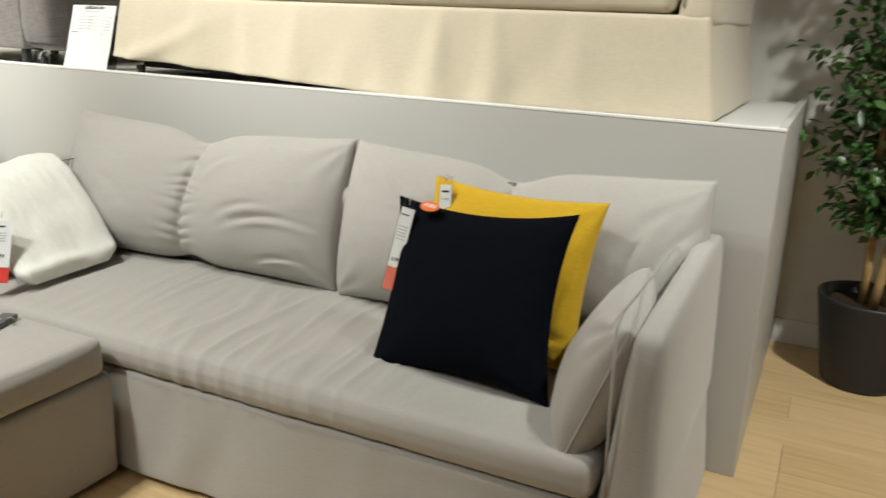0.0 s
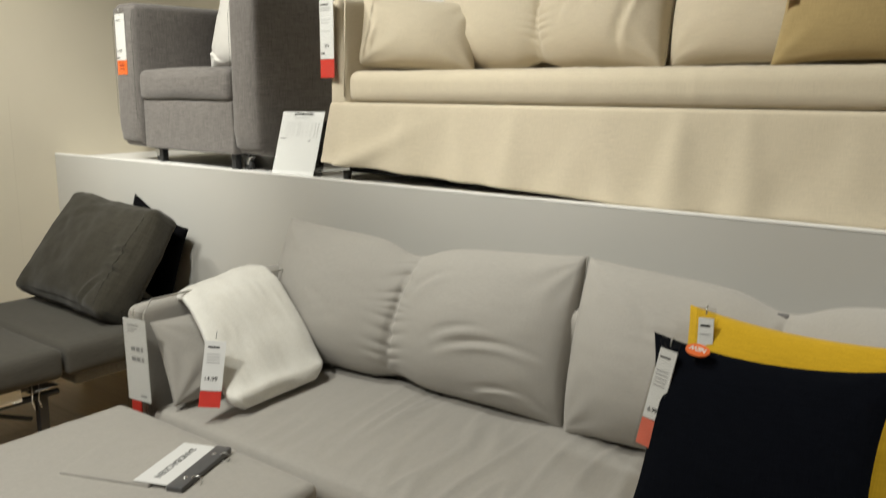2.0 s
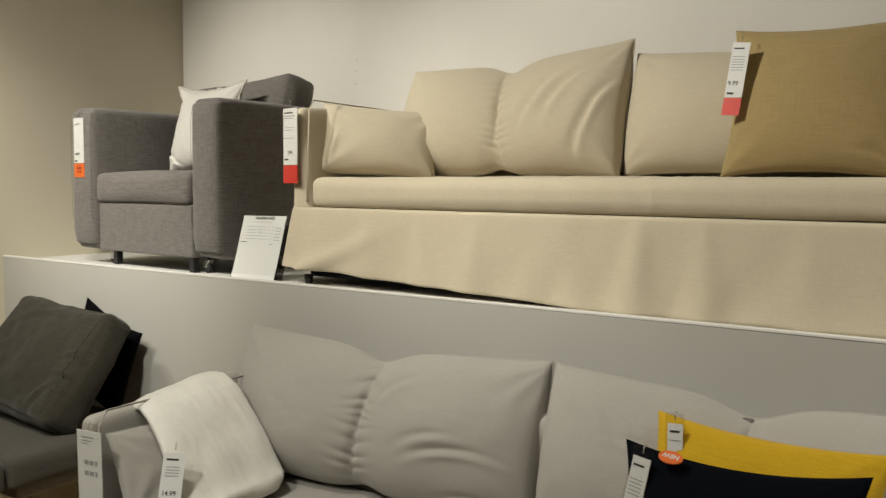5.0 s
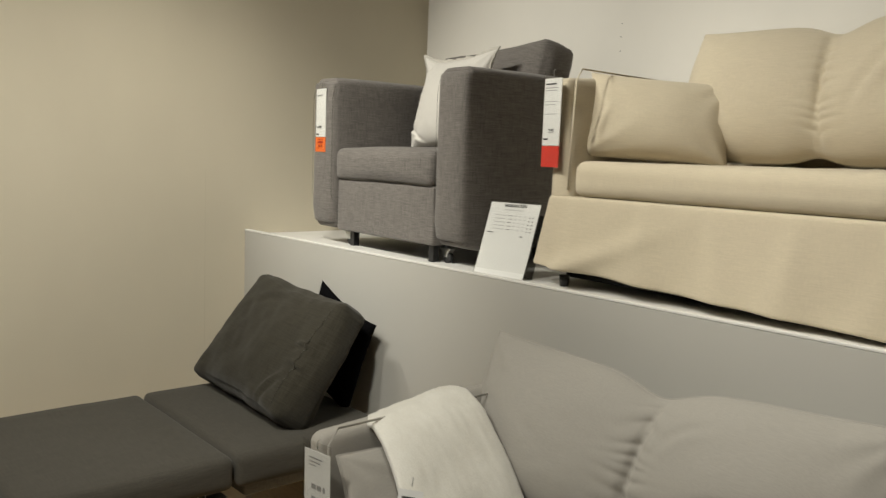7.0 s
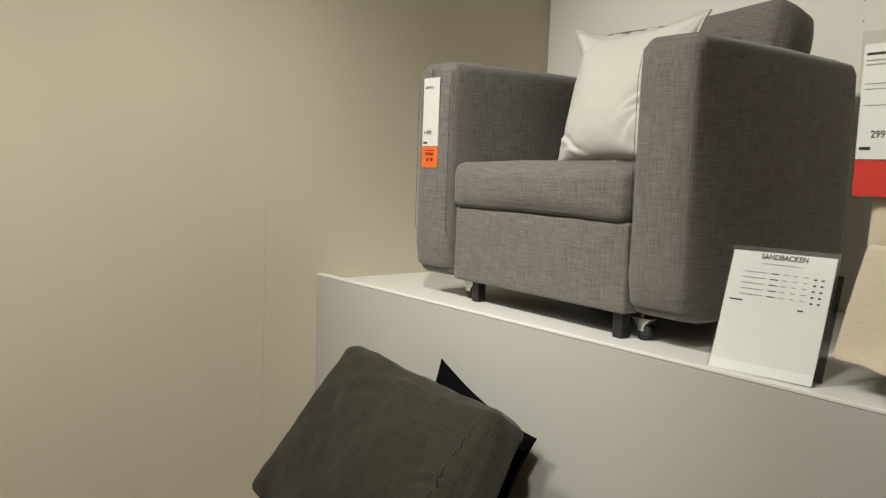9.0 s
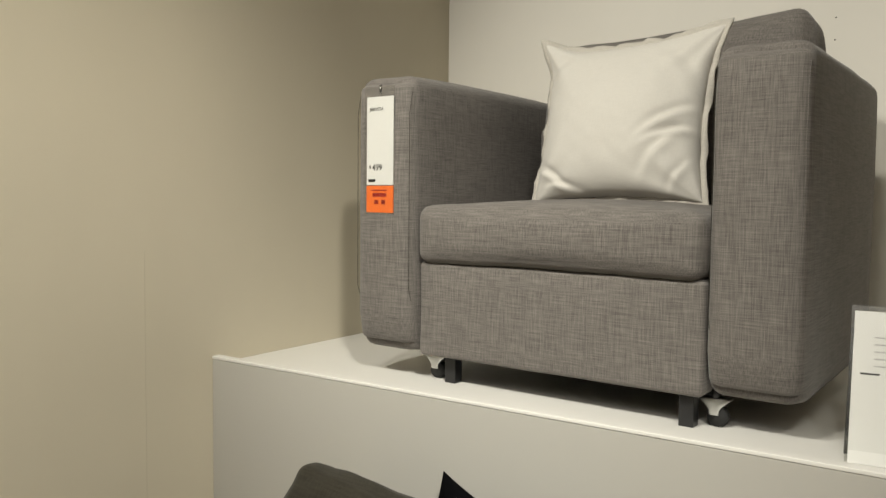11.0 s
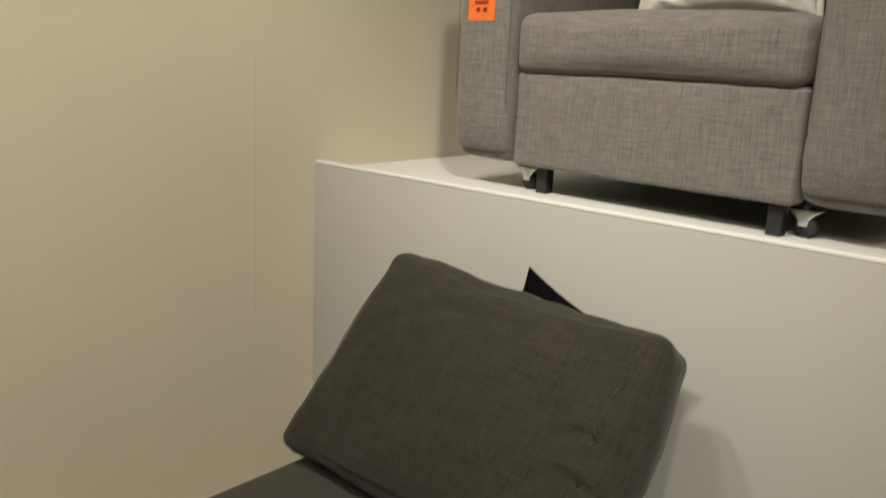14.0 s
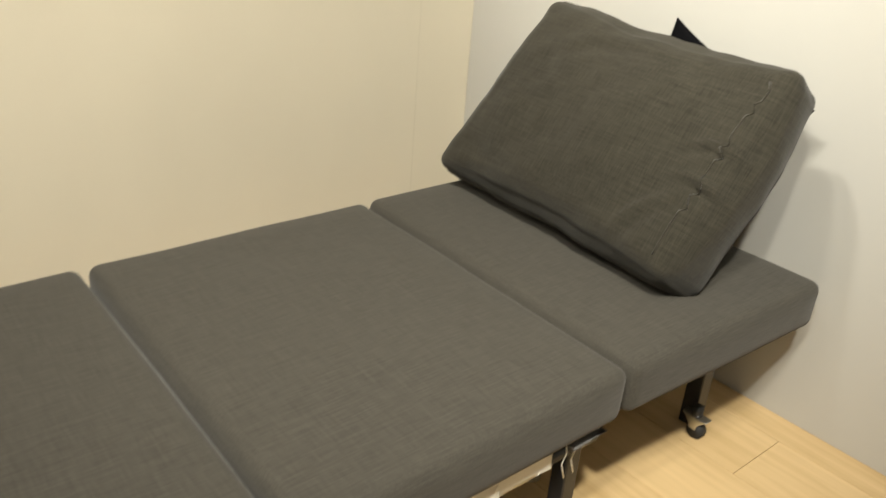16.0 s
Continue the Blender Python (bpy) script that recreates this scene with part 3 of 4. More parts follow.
def skirted_sofa(name, label, cloth, at, x0, x1, yf, yb, hem, seat_low, seat_top, arm_top, arm_w, flare, seed, legs, raised=0.0, creased=0.5):
    """A sofa in a loose cover: skirt, two thin arms, back, one long seat cushion."""
    e = thing(name, label, "sofa", at)
    part("skirt", soft_box((x1 - x0, yb - yf, seat_low - hem), 0.014, (110, 8, 12), ((x0 + x1) / 2, (yf + yb) / 2, (hem + seat_low) / 2), 0, 0, 1, seed,
                           shape=skirt_shape(x0, x1, yf, hem, seat_low, flare, seed, raised, 1.0 if raised else 0.45)), cloth, e)
    for s, xa in ((-1, x0), (1, x1)):
        xc = xa - s * arm_w / 2
        bm = soft_box((arm_w, yb - yf - 0.01, arm_top - seat_low + 0.03), 0.03, (3, 10, 8), (xc, (yf + yb) / 2, (seat_low - 0.03 + arm_top) / 2), 0.004, 0.004, 6, seed + s,
                      shape=arm_shape(xc, -s * 0.004, seat_low, arm_top, s, arm_w, 0.012, yf, 0.03))
        arm = part("arm", bm, cloth, e)
        pts = [(xc + 0.33 * arm_w * -s, yf + 0.004, seat_low + 0.02), (xc + 0.33 * arm_w * -s - s * 0.01, yf + 0.006, arm_top - 0.04), (xc + 0.3 * arm_w * -s - s * 0.01, yf + 0.035, arm_top - 0.003), (xc + 0.3 * arm_w * -s - s * 0.01, yb - 0.08, arm_top - 0.002)]
        part("piping", tube(pts, 0.003, 6), cloth, arm)
    part("backrest", soft_box((x1 - x0 - 2 * arm_w - 0.01, 0.15, arm_top - seat_low + 0.05), 0.035, (16, 3, 5), ((x0 + x1) / 2, yb - 0.078, (seat_low - 0.03 + arm_top) / 2), 0.003, 0.004, 6, seed + 2), cloth, e)
    xs0, xs1 = x0 + arm_w + 0.006, x1 - arm_w - 0.006

    def seat_wave(p):
        run = p.x * 15 + p.y * 2.0 + 0.8 * noise.noise(Vector((p.x * 3, p.y * 3, seed)))
        f = 1.6 * max(0.0, 1 - 3.0 * abs(noise.noise(Vector((run, p.y * 1.6, seed + 1))))) ** 1.5 - 0.35
        f2 = noise.noise(Vector((p.x * 38 + p.y * 6, p.y * 3.5, seed + 6)))
        top = max(0.0, min(1.0, (p.z - seat_low) / (seat_top - seat_low)))
        front = max(0.0, min(1.0, 1 - (p.y - yf) / 0.12))
        amt = creased * (0.12 + 0.88 * math.exp(-((p.x - 1.1) / 0.5) ** 2)) * (0.75 + 1.1 * noise.noise(Vector((p.x * 3.1, p.y * 2.5, seed + 11))))
        return p.x, p.y - front * 0.003 * f * amt, p.z + top * amt * (1 - 0.6 * front) * (0.0065 * f + 0.0022 * f2) - 0.004 * front * (1 - top)
    part("seat_cushion", soft_box((xs1 - xs0, yb - yf - 0.15, seat_top - seat_low - 0.004), 0.032, (230, 34, 3), ((xs0 + xs1) / 2, (yf + yb - 0.15) / 2 - 0.006, (seat_low + seat_top) / 2 + 0.002), 0.006, 0.002, 7, seed, shape=seat_wave), cloth, e)
    part("underside", soft_box((x1 - x0 - 0.1, yb - yf - 0.1, 0.02), 0.004, (1, 1, 1), ((x0 + x1) / 2, (yf + yb) / 2, hem + 0.03)), DARK_GAP, e, "black underlining")
    for lx, ly in legs:
        part("leg", tube([(lx, ly, 0.0), (lx, ly, hem + 0.03)], [0.014, 0.018], 12), BLACK_METAL, e, "round black leg")
    return e


# beige sofa on the platform, in coordinates from its left front corner
BX, BY = 1.767, 0.150
skirted_sofa("sofa", "beige cotton three-seat sofa with long loose skirt", BEIGE_CLOTH, pose(BX, BY, POD_Z, 0, 0, -0.8), 0, 2.2, 0, 0.86, 0.006, 0.292, 0.405, 0.697, 0.092, 0.04, 3.0,
             ((0.075, 0.015), (2.10, 0.03), (0.075, 0.76), (2.10, 0.76)), 0.058)


def seat_pillow(label, cloth, w, h, t, at, seed, pinch=0.0, ears=0.05, wrinkle=0.005, name="sofa_cushion", category="cushion", group="", lift=0.0, piped=True, power=0.45, folds=(), seam=0.0):
    ob = whole(name, cushion(w, h, t, ears, wrinkle, seed, pinch, lift=lift, power=power, folds=folds, seam=seam), cloth, label, category, at, group)
    if piped:
        part("piping", tube(OUTLINE[::2], 0.0026, 6, True), cloth, ob)
    return ob


B_FOLDS = ((0.20, 0.06, 58, 0.08, 0.014, 0.013), (0.26, 0.02, 62, 0.09, 0.014, 0.015), (0.15, -0.03, 66, 0.07, 0.012, 0.011), (0.36, -0.13, 80, 0.08, 0.012, 0.014), (0.40, -0.02, 70, 0.10, 0.014, 0.012), (-0.30, -0.10, -50, 0.08, 0.014, 0.009))
seat_pillow("wide beige back cushion gathered at its middle seam", BEIGE_CLOTH, 0.955, 0.455, 0.27, pose(2.447, 0.620, 1.620, -13, 0, -2), 2.0, 0.5, group="beige back cushions", lift=0.05, folds=B_FOLDS, seam=0.12, ears=0.05)
seat_pillow("wide beige back cushion gathered at its middle seam", BEIGE_CLOTH, 0.93, 0.42, 0.24, pose(3.395, 0.620, 1.612, -13, 0, -2), 6.0, 0.5, group="beige back cushions")
seat_pillow("small beige side cushion leaning on the sofa arm", BEIGE_CLOTH, 0.46, 0.285, 0.17, pose(1.990, 0.410, 1.523, -16, 4, 36), 9.0, power=0.42, ears=0.07, name="side_cushion", group="beige side cushions", folds=((-0.18, -0.05, 80, 0.06, 0.010, 0.006),))
seat_pillow("small beige side cushion leaning on the sofa arm", BEIGE_CLOTH, 0.46, 0.30, 0.13, pose(3.830, 0.420, 1.540, -9, 0, -82), 12.0, power=0.33, name="side_cushion", group="beige side cushions")
seat_pillow("square tan linen throw pillow on the beige sofa", TAN_CLOTH, 0.505, 0.46, 0.17, pose(3.560, 0.430, 1.610, -10, 1, -3), 14.0, name="throw_pillow", category="pillow", ears=0.09, piped=False, folds=((-0.02, 0.19, 95, 0.04, 0.008, 0.005), (0.18, -0.18, -20, 0.06, 0.01, 0.008)))

# ---- grey corner sofa in front of the platform ----
GX, GY = 1.85, -0.812
skirted_sofa("sofa", "light grey cotton corner sofa with skirt and thin arms", GREY_CLOTH, pose(GX, GY, 0), 0, 2.25, 0, 0.79, 0.018, 0.303, 0.402, 0.718, 0.105, 0.03, 8.0,
             ((0.08, 0.06), (2.17, 0.06), (0.08, 0.72), (2.17, 0.72)), 0.0, 1.35)


def chaise():
    x0, x1, y0, y1 = 1.89, 2.708, -1.535, -0.835
    e = thing("chaise", "light grey upholstered chaise section of the corner sofa", "chaise", pose(x0, y0, 0))
    w, d = x1 - x0, y1 - y0
    part("base", soft_box((w - 0.012, d - 0.012, 0.285), 0.015, (10, 10, 5), (w / 2, d / 2, 0.162), 0, 0.006, 3.5, 4.0), GREY_CLOTH, e)
    part("top_cushion", soft_box((w, d - 0.022, 0.104), 0.026, (14, 14, 3), (w / 2, d / 2 - 0.011, 0.364), 0.008, 0.0025, 5, 7.0), GREY_CLOTH, e)
    part("plinth", soft_box((w - 0.06, d - 0.06, 0.02), 0.004, (1, 1, 1), (w / 2, d / 2, 0.0115)), DARK_GAP, e, "black recessed plinth")
    return e


chaise()
G_FOLDS = ((0.24, -0.03, 22, 0.07, 0.011, 0.009), (0.33, -0.055, 8, 0.12, 0.011, 0.009), (0.37, -0.175, 12, 0.07, 0.009, 0.009), (-0.27, -0.03, -45, 0.06, 0.012, 0.006), (0.12, 0.10, 35, 0.06, 0.012, 0.006))
seat_pillow("wide light grey back cushion gathered at its middle seam", GREY_CLOTH, 1.14, 0.455, 0.27, pose(2.425, -0.173, 0.632, -14, 0, 2), 3.0, 0.5, group="grey back cushions", wrinkle=0.006, folds=G_FOLDS, seam=-0.12)
seat_pillow("wide light grey back cushion gathered at its middle seam", GREY_CLOTH, 1.06, 0.455, 0.27, pose(3.537, -0.168, 0.632, -14, 0, 0), 7.0, 0.5, group="grey back cushions", wrinkle=0.006, folds=((-0.35, 0.12, -40, 0.08, 0.012, 0.006), (-0.22, 0.05, -20, 0.07, 0.012, 0.006), (0.40, 0.08, 60, 0.09, 0.014, 0.009), (0.46, 0.02, 64, 0.08, 0.012, 0.009)))
part("seam_tab", soft_box((0.030, 0.014, 0.026), 0.006, (2, 1, 2), (-0.012, -0.012, 0.160)), SOFA_LINING, bpy.data.objects["sofa_cushion.003"], "dark folded seam end")
seat_pillow("small light grey side cushion against the sofa arm", GREY_CLOTH, 0.45, 0.31, 0.17, pose(3.942, -0.568, 0.535, -20, 0, -82), 15.0, ears=0.02, power=0.33, name="side_cushion", group="grey side cushions")
seat_pillow("small light grey side cushion under the cream throw", GREY_CLOTH, 0.48, 0.25, 0.115, pose(2.020, -0.550, 0.535, -24, 0, 86), 17.0, power=0.42, ears=0.03, wrinkle=0.006, name="side_cushion", group="grey side cushions")
seat_pillow("square mustard yellow cotton throw pillow", YELLOW_CLOTH, 0.51, 0.44, 0.15, pose(3.587, -0.343, 0.608, -17, 0, -7), 19.0, name="throw_pillow", category="pillow", ears=0.09, piped=False, folds=((0.2, -0.15, 0, 0.05, 0.01, 0.008), (0.2, -0.05, 80, 0.08, 0.012, 0.006)))
seat_pillow("square navy black cotton throw pillow", NAVY_CLOTH, 0.495, 0.445, 0.16, pose(3.581, -0.533, 0.598, -20, -3, -5), 21.0, name="throw_pillow", category="pillow", ears=0.13, wrinkle=0.003, piped=False)


def throw():
    """Folded fleece hung over the arm and its cushion, down to the seat."""
    bm = bmesh.new()
    line = [(1.79, 0.50), (1.787, 0.62), (1.798, 0.69), (1.83, 0.71), (1.885, 0.712), (1.945, 0.68), (2.015, 0.605), (2.08, 0.525), (2.14, 0.445), (2.175, 0.405)]
    n, m = 46, 44
    front, back = [], []
    for j in range(m + 1):
        f = j / m
        t = f * (len(line) - 1)
        k = min(int(t), len(line) - 2)
        g = t - k
        x, z = (line[k][a] + (line[k + 1][a] - line[k][a]) * g for a in (0, 1))
        dx, dz = line[k + 1][0] - line[k][0], line[k + 1][1] - line[k][1]
        ln = math.hypot(dx, dz)
        nx, nz = -dz / ln, dx / ln
        ra, rb = [], []
        for i in range(n + 1):
            u = i / n
            y = -0.58 - 0.14 * f + u * (0.265 + 0.145 * f) + 0.008 * noise.noise(Vector((f * 5, u * 2, 1)))
            tuck = 0.06 * max(0.0, (f - 0.86) / 0.14) ** 2
            y += tuck * (1 - 2 * u) * abs(1 - 2 * u) ** 3
            skew = 0.02 * (0.5 - u) * f
            drop = 0.045 * (1 - u) * math.exp(-((f - 0.3) / 0.3) ** 2)
            hgt = 0.022 + 0.007 * noise.noise(Vector((f * 7, u * 4, 4))) + 0.0028 * noise.noise(Vector((f * 45, u * 22, 4)))
            hgt *= 1 + 0.9 * math.exp(-((f - 0.94) / 0.05) ** 2)
            hgt *= min(1, 6 * min(u, 1 - u, f, 1 - f) + 0.25) ** 0.5
            ra.append(bm.verts.new((x + nx * hgt + skew, y, z + nz * hgt - drop)))
            rb.append(bm.verts.new((x - nx * 0.002 + skew, y, z - nz * 0.002 - drop)))
        front.append(ra)
        back.append(rb)
    for j in range(m):
        for i in range(n):
            bm.faces.new((front[j][i], front[j + 1][i], front[j + 1][i + 1], front[j][i + 1]))
            bm.faces.new((back[j][i], back[j][i + 1], back[j + 1][i + 1], back[j + 1][i]))
        for i in (0, n):
            bm.faces.new((front[j][i], back[j][i], back[j + 1][i], front[j + 1][i]))
    for i in range(n):
        for j in (0, m):
            bm.faces.new((front[j][i], front[j][i + 1], back[j][i + 1], back[j][i]))
    bmesh.ops.recalc_face_normals(bm, faces=bm.faces[:])
    whole("throw_blanket", bm, FUR, "cream fleece throw draped over the grey sofa arm", "throw", pose(0.055, -0.03, 0.018))


throw()

# ---- unfolded chair bed by the wall ----


def chair_bed():
    x0, x1 = 0.403, 1.262
    e = thing("chair_bed", "dark grey chair bed unfolded into three flat cushions", "bed", pose(x0, -0.052, 0))
    w = x1 - x0
    for ya, yb, s, ka, kb in ((-0.61, -0.012, 1.0, -0.02, 0.0), (-1.265, -0.622, 2.0, -0.01, -0.02), (-1.93, -1.277, 3.0, 0.0, -0.01)):
        def skew(p, ya=ya, yb=yb, ka=ka, kb=kb):
            f = (p.y - ya) / (yb - ya)
            return p.x * (1 - 0.025 * max(0.0, min(1.0, (-0.03 - p.y) / 0.55))), p.y + (p.x - 0.4) * (ka + (kb - ka) * f), p.z
        part("mattress_section", soft_box((w, yb - ya, 0.112), 0.024, (14, 10, 3), (w / 2, (ya + yb) / 2, 0.346), 0.006, 0.002, 4, s * 3, shape=skew), BED_CLOTH, e)
    part("headpiece", soft_box((w - 0.18, 0.50, 0.05), 0.012, (4, 4, 1), (w / 2, -0.31, 0.252)), SOFA_LINING, e)
    part("underlay", soft_box((w - 0.15, 1.2, 0.03), 0.012, (8, 12, 1), (w / 2 - 0.03, -1.25, 0.26), 0, 0.01, 5, 2.0), SOFA_LINING, e, "grey cloth under the cushions")
    for xs in (0.045, w - 0.07):
        part("side_rail", tube([(xs, -1.9, 0.236), (xs, -0.64, 0.236)], 0.012, 10), BLACK_METAL, e, "black steel rail")
    for ys in (-0.70, -1.26, -1.86):
        part("cross_bar", tube([(0.045, ys, 0.234), (w - 0.07, ys, 0.234)], 0.011, 10), BLACK_METAL, e)
        for xs in (0.05, w - 0.075):
            part("leg", board(xs - 0.017, xs + 0.017, ys - 0.017, ys + 0.017, 0.0, 0.24, 0.003), BLACK_METAL, e, "black square metal leg", smooth=False)
    part("hinge_arm", tube([(w - 0.12, -0.72, 0.14), (w - 0.12, -0.86, 0.20), (w - 0.12, -1.02, 0.21)], 0.009, 8), BLACK_METAL, e)
    for xs in (0.10, w - 0.15):
        part("leg", board(xs - 0.02, xs + 0.02, -0.17, -0.13, 0.0, 0.24, 0.003), BLACK_METAL, e, "black square metal leg", smooth=False)
        caster(e, xs + 0.035, -0.19)
    part("care_label", soft_box((0.003, 0.25, 0.13), 0.001, (1, 6, 5), (w - 0.040, -1.03, 0.235), 0, 0.02, 14, 2.0), LABEL_CLOTH, e, "large off-white cloth label hanging")
    part("care_label", soft_box((0.003, 0.14, 0.05), 0.001, (1, 6, 5), (w - 0.045, -0.85, 0.268), 0, 0.008, 7, 5.0), LABEL_CLOTH, e, "large off-white cloth label hanging")
    part("cloth_flap", soft_box((0.06, 0.09, 0.006), 0.0025, (4, 4, 1), (w - 0.065, -0.69, 0.268), 0, 0.006, 12, 3.0), SOFA_LINING, e, "grey cloth corner hanging out")
    for k in range(2):
        y = -0.715 - 0.024 * k
        part("loose_thread", tube([(w - 0.055, y, 0.285), (w - 0.045, y - 0.004, 0.26), (w - 0.05, y - 0.006, 0.23), (w - 0.047, y + 0.002, 0.20)], 0.0016, 5), WHITE_INK, e, "white loose string")
    return e


chair_bed()


def bed_cushion():
    def slump(p):
        k = p.z / 0.24
        x = p.x * (1 - 0.02 * k) + 0.07 * p.z
        y = p.y * (1.0 - 0.12 * k)
        if p.y < 0:
            y += fold(p.x, p.z, 0.30, 0.03, 8, 0.045, 0.008, 0.011) + fold(p.x, p.z, 0.315, -0.05, -10, 0.045, 0.008, 0.011)
            y += fold(p.x, p.z, 0.24, -0.16, 60, 0.07, 0.012, 0.008) + fold(p.x, p.z, -0.1, 0.17, 20, 0.12, 0.02, 0.004)
        return x, y, p.z * (1 - 0.11 * (1 - (p.x / 0.36) ** 2)) - 0.03 * p.x * max(0.0, k)
    bm = soft_box((0.71, 0.155, 0.488), 0.032, (60, 6, 46), (0, 0, 0), 0.03, 0.009, 7, 5.0, shape=slump)
    spots = [v.co.copy() for v in bm.verts if v.co.y < -0.03]
    edge = [min(spots, key=lambda q: (q - Vector(slump(Vector((0.318, -0.09, z))))).length) for z in [-0.20 + 0.40 * i / 30 for i in range(31)]]
    e = whole("back_cushion", bm, CUSHION_CLOTH, "thick dark grey woven back cushion leaning on the bed", "cushion", pose(0.804, -0.280, 0.624, -33, 0.3, -3))
    part("seam", tube([p + Vector((0, -0.0005, 0)) for p in edge], 0.0022, 6), CUSHION_CLOTH, e)


bed_cushion()
seat_pillow("black cotton pillow tucked behind the grey cushion", BLACK_CLOTH, 0.39, 0.39, 0.13, pose(0.889, -0.075, 0.618, -6, 18, 0), 24.0, name="throw_pillow", category="pillow", ears=0.12, wrinkle=0.003, piped=False)

# ---- price tags, sign and binder ----


def price_tag(at, w, h, band, band_mat, label, words=(), bars=(), sleeve=True, band_words=(), band_end=1.0):
    """A card hung from its top, facing -y."""
    e = thing("price_tag", label, "price tag", at)
    part("card", board(-w / 2, w / 2, -0.0012, 0.0012, -h * (1 - band), -0.012, 0.0), PAPER, e, smooth=False)
    part("band", board(-w / 2 + 0.12 * w * (band_end < 1), -w / 2 + w * band_end, -0.0014, 0.0014, -h + 0.002, -h * (1 - band) - 0.002, 0.0), band_mat, e, "coloured lower card", smooth=False)
    if sleeve:
        s = part("sleeve", board(-w / 2 - 0.005, w / 2 + 0.005, -0.0026, -0.0022, -h - 0.003, 0.012, 0.0), CLEAR, e, "clear plastic sleeve", smooth=False)
        s.visible_shadow = False
    part("hook", tube([(0, 0.0, -0.004), (0, -0.003, 0.01), (0, 0.004, 0.016)], 0.0015, 6), STEEL, e)
    for text, size, x, z in words:
        lettering("lettering", text, size, INK, e, pose(x, -0.0016, z), "LEFT", size * 0.008)
    for bw, bh, x, z, mat in bars:
        part("text_line", text_bar(bw, bh), mat, e, at=pose(x + bw / 2, -0.0013, z), smooth=False)
    for bw, bh, x, z, mat in band_words:
        part("text_line", text_bar(bw, bh), mat, e, at=pose(x + bw / 2, -0.0016, z), smooth=False)
    return e


price_tag(pose(0.456, 0.120, 1.667, 0, 0, -4), 0.084, 0.288, 0.235, ORANGE_PAPER, "white price tag with orange base on the armchair",
          (("JARVSTA", 0.0115, -0.033, -0.045), ("499", 0.021, -0.024, -0.186)), [(0.004, 0.008, -0.033, -0.178, INK), (0.022, 0.007, -0.036, -0.21, INK)],
          band_words=[(0.05, 0.0025, -0.026, -0.233, RED_INK), (0.044, 0.009, -0.022, -0.244, RED_INK), (0.012, 0.010, -0.016, -0.261, RED_INK), (0.012, 0.010, 0.006, -0.261, RED_INK)])
LINES = [(0.05, 0.005, -0.035, -0.03, INK), (0.06, 0.003, -0.035, -0.042, GREY_INK), (0.055, 0.003, -0.035, -0.05, GREY_INK), (0.06, 0.002, -0.035, -0.085, GREY_INK), (0.05, 0.002, -0.035, -0.095, GREY_INK), (0.058, 0.002, -0.035, -0.125, GREY_INK)]
price_tag(pose(1.780, 0.132, 1.654, 0, 0, -8), 0.082, 0.296, 0.24, RED_PAPER, "white price tag with red base on the beige sofa",
          (("299", 0.019, -0.015, -0.185),), LINES + [(0.022, 0.006, -0.035, -0.205, INK)])
price_tag(pose(3.359, 0.383, 1.797, -8, 5, -4), 0.051, 0.232, 0.24, RED_PAPER, "white price tag with red base on the tan pillow",
          (("9.99", 0.018, -0.022, -0.14),), [(0.03, 0.004, -0.02, -0.03, INK)] + [(0.036, 0.002, -0.02, -0.055 - 0.008 * i, GREY_INK) for i in range(6)] + [(0.02, 0.006, -0.02, -0.165, INK)], sleeve=False)
price_tag(pose(1.955, -0.842, 0.685, 0, -1, 6), 0.095, 0.32, 0.20, RED_PAPER, "white price tag with red base on the grey sofa",
          (), [(0.05, 0.0035, -0.03, -0.03, GREY_INK), (0.04, 0.003, -0.03, -0.04, GREY_INK), (0.026, 0.0025, -0.03, -0.048, GREY_INK)] + [(0.016, 0.012, -0.02 + 0.02 * (i % 2), -0.10 - 0.03 * (i // 2), GREY_INK) for i in range(4)] + [(0.008, 0.014, 0.022, -0.10 - 0.03 * i, GREY_INK) for i in range(2)] + [(0.024, 0.006, 0.006, -0.24, GREY_INK)], band_end=0.55)
price_tag(pose(2.150, -0.710, 0.625, -28, 8, 50), 0.058, 0.20, 0.24, RED_PAPER, "white price tag with red base on the cream throw",
          (("14.99", 0.017, -0.023, -0.125),), [(0.032, 0.005, -0.02, -0.03, INK)] + [(0.036, 0.002, -0.02, -0.05 - 0.008 * i, GREY_INK) for i in range(4)], sleeve=False)
price_tag(pose(3.391, -0.492, 0.790, -16, 1, -20), 0.046, 0.225, 0.27, CORAL_PAPER, "white price tag with coral base on the navy pillow",
          (("6.99", 0.015, -0.015, -0.15),), [(0.028, 0.004, -0.018, -0.03, INK)] + [(0.032, 0.002, -0.018, -0.06 - 0.008 * i, GREY_INK) for i in range(5)], sleeve=True)
price_tag(pose(3.400, -0.303, 0.820, -10, -6, -10), 0.038, 0.16, 0.2, RED_PAPER, "small white price tag on the yellow pillow",
          (), [(0.024, 0.005, -0.013, -0.03, INK), (0.026, 0.002, -0.013, -0.05, GREY_INK)], sleeve=True)


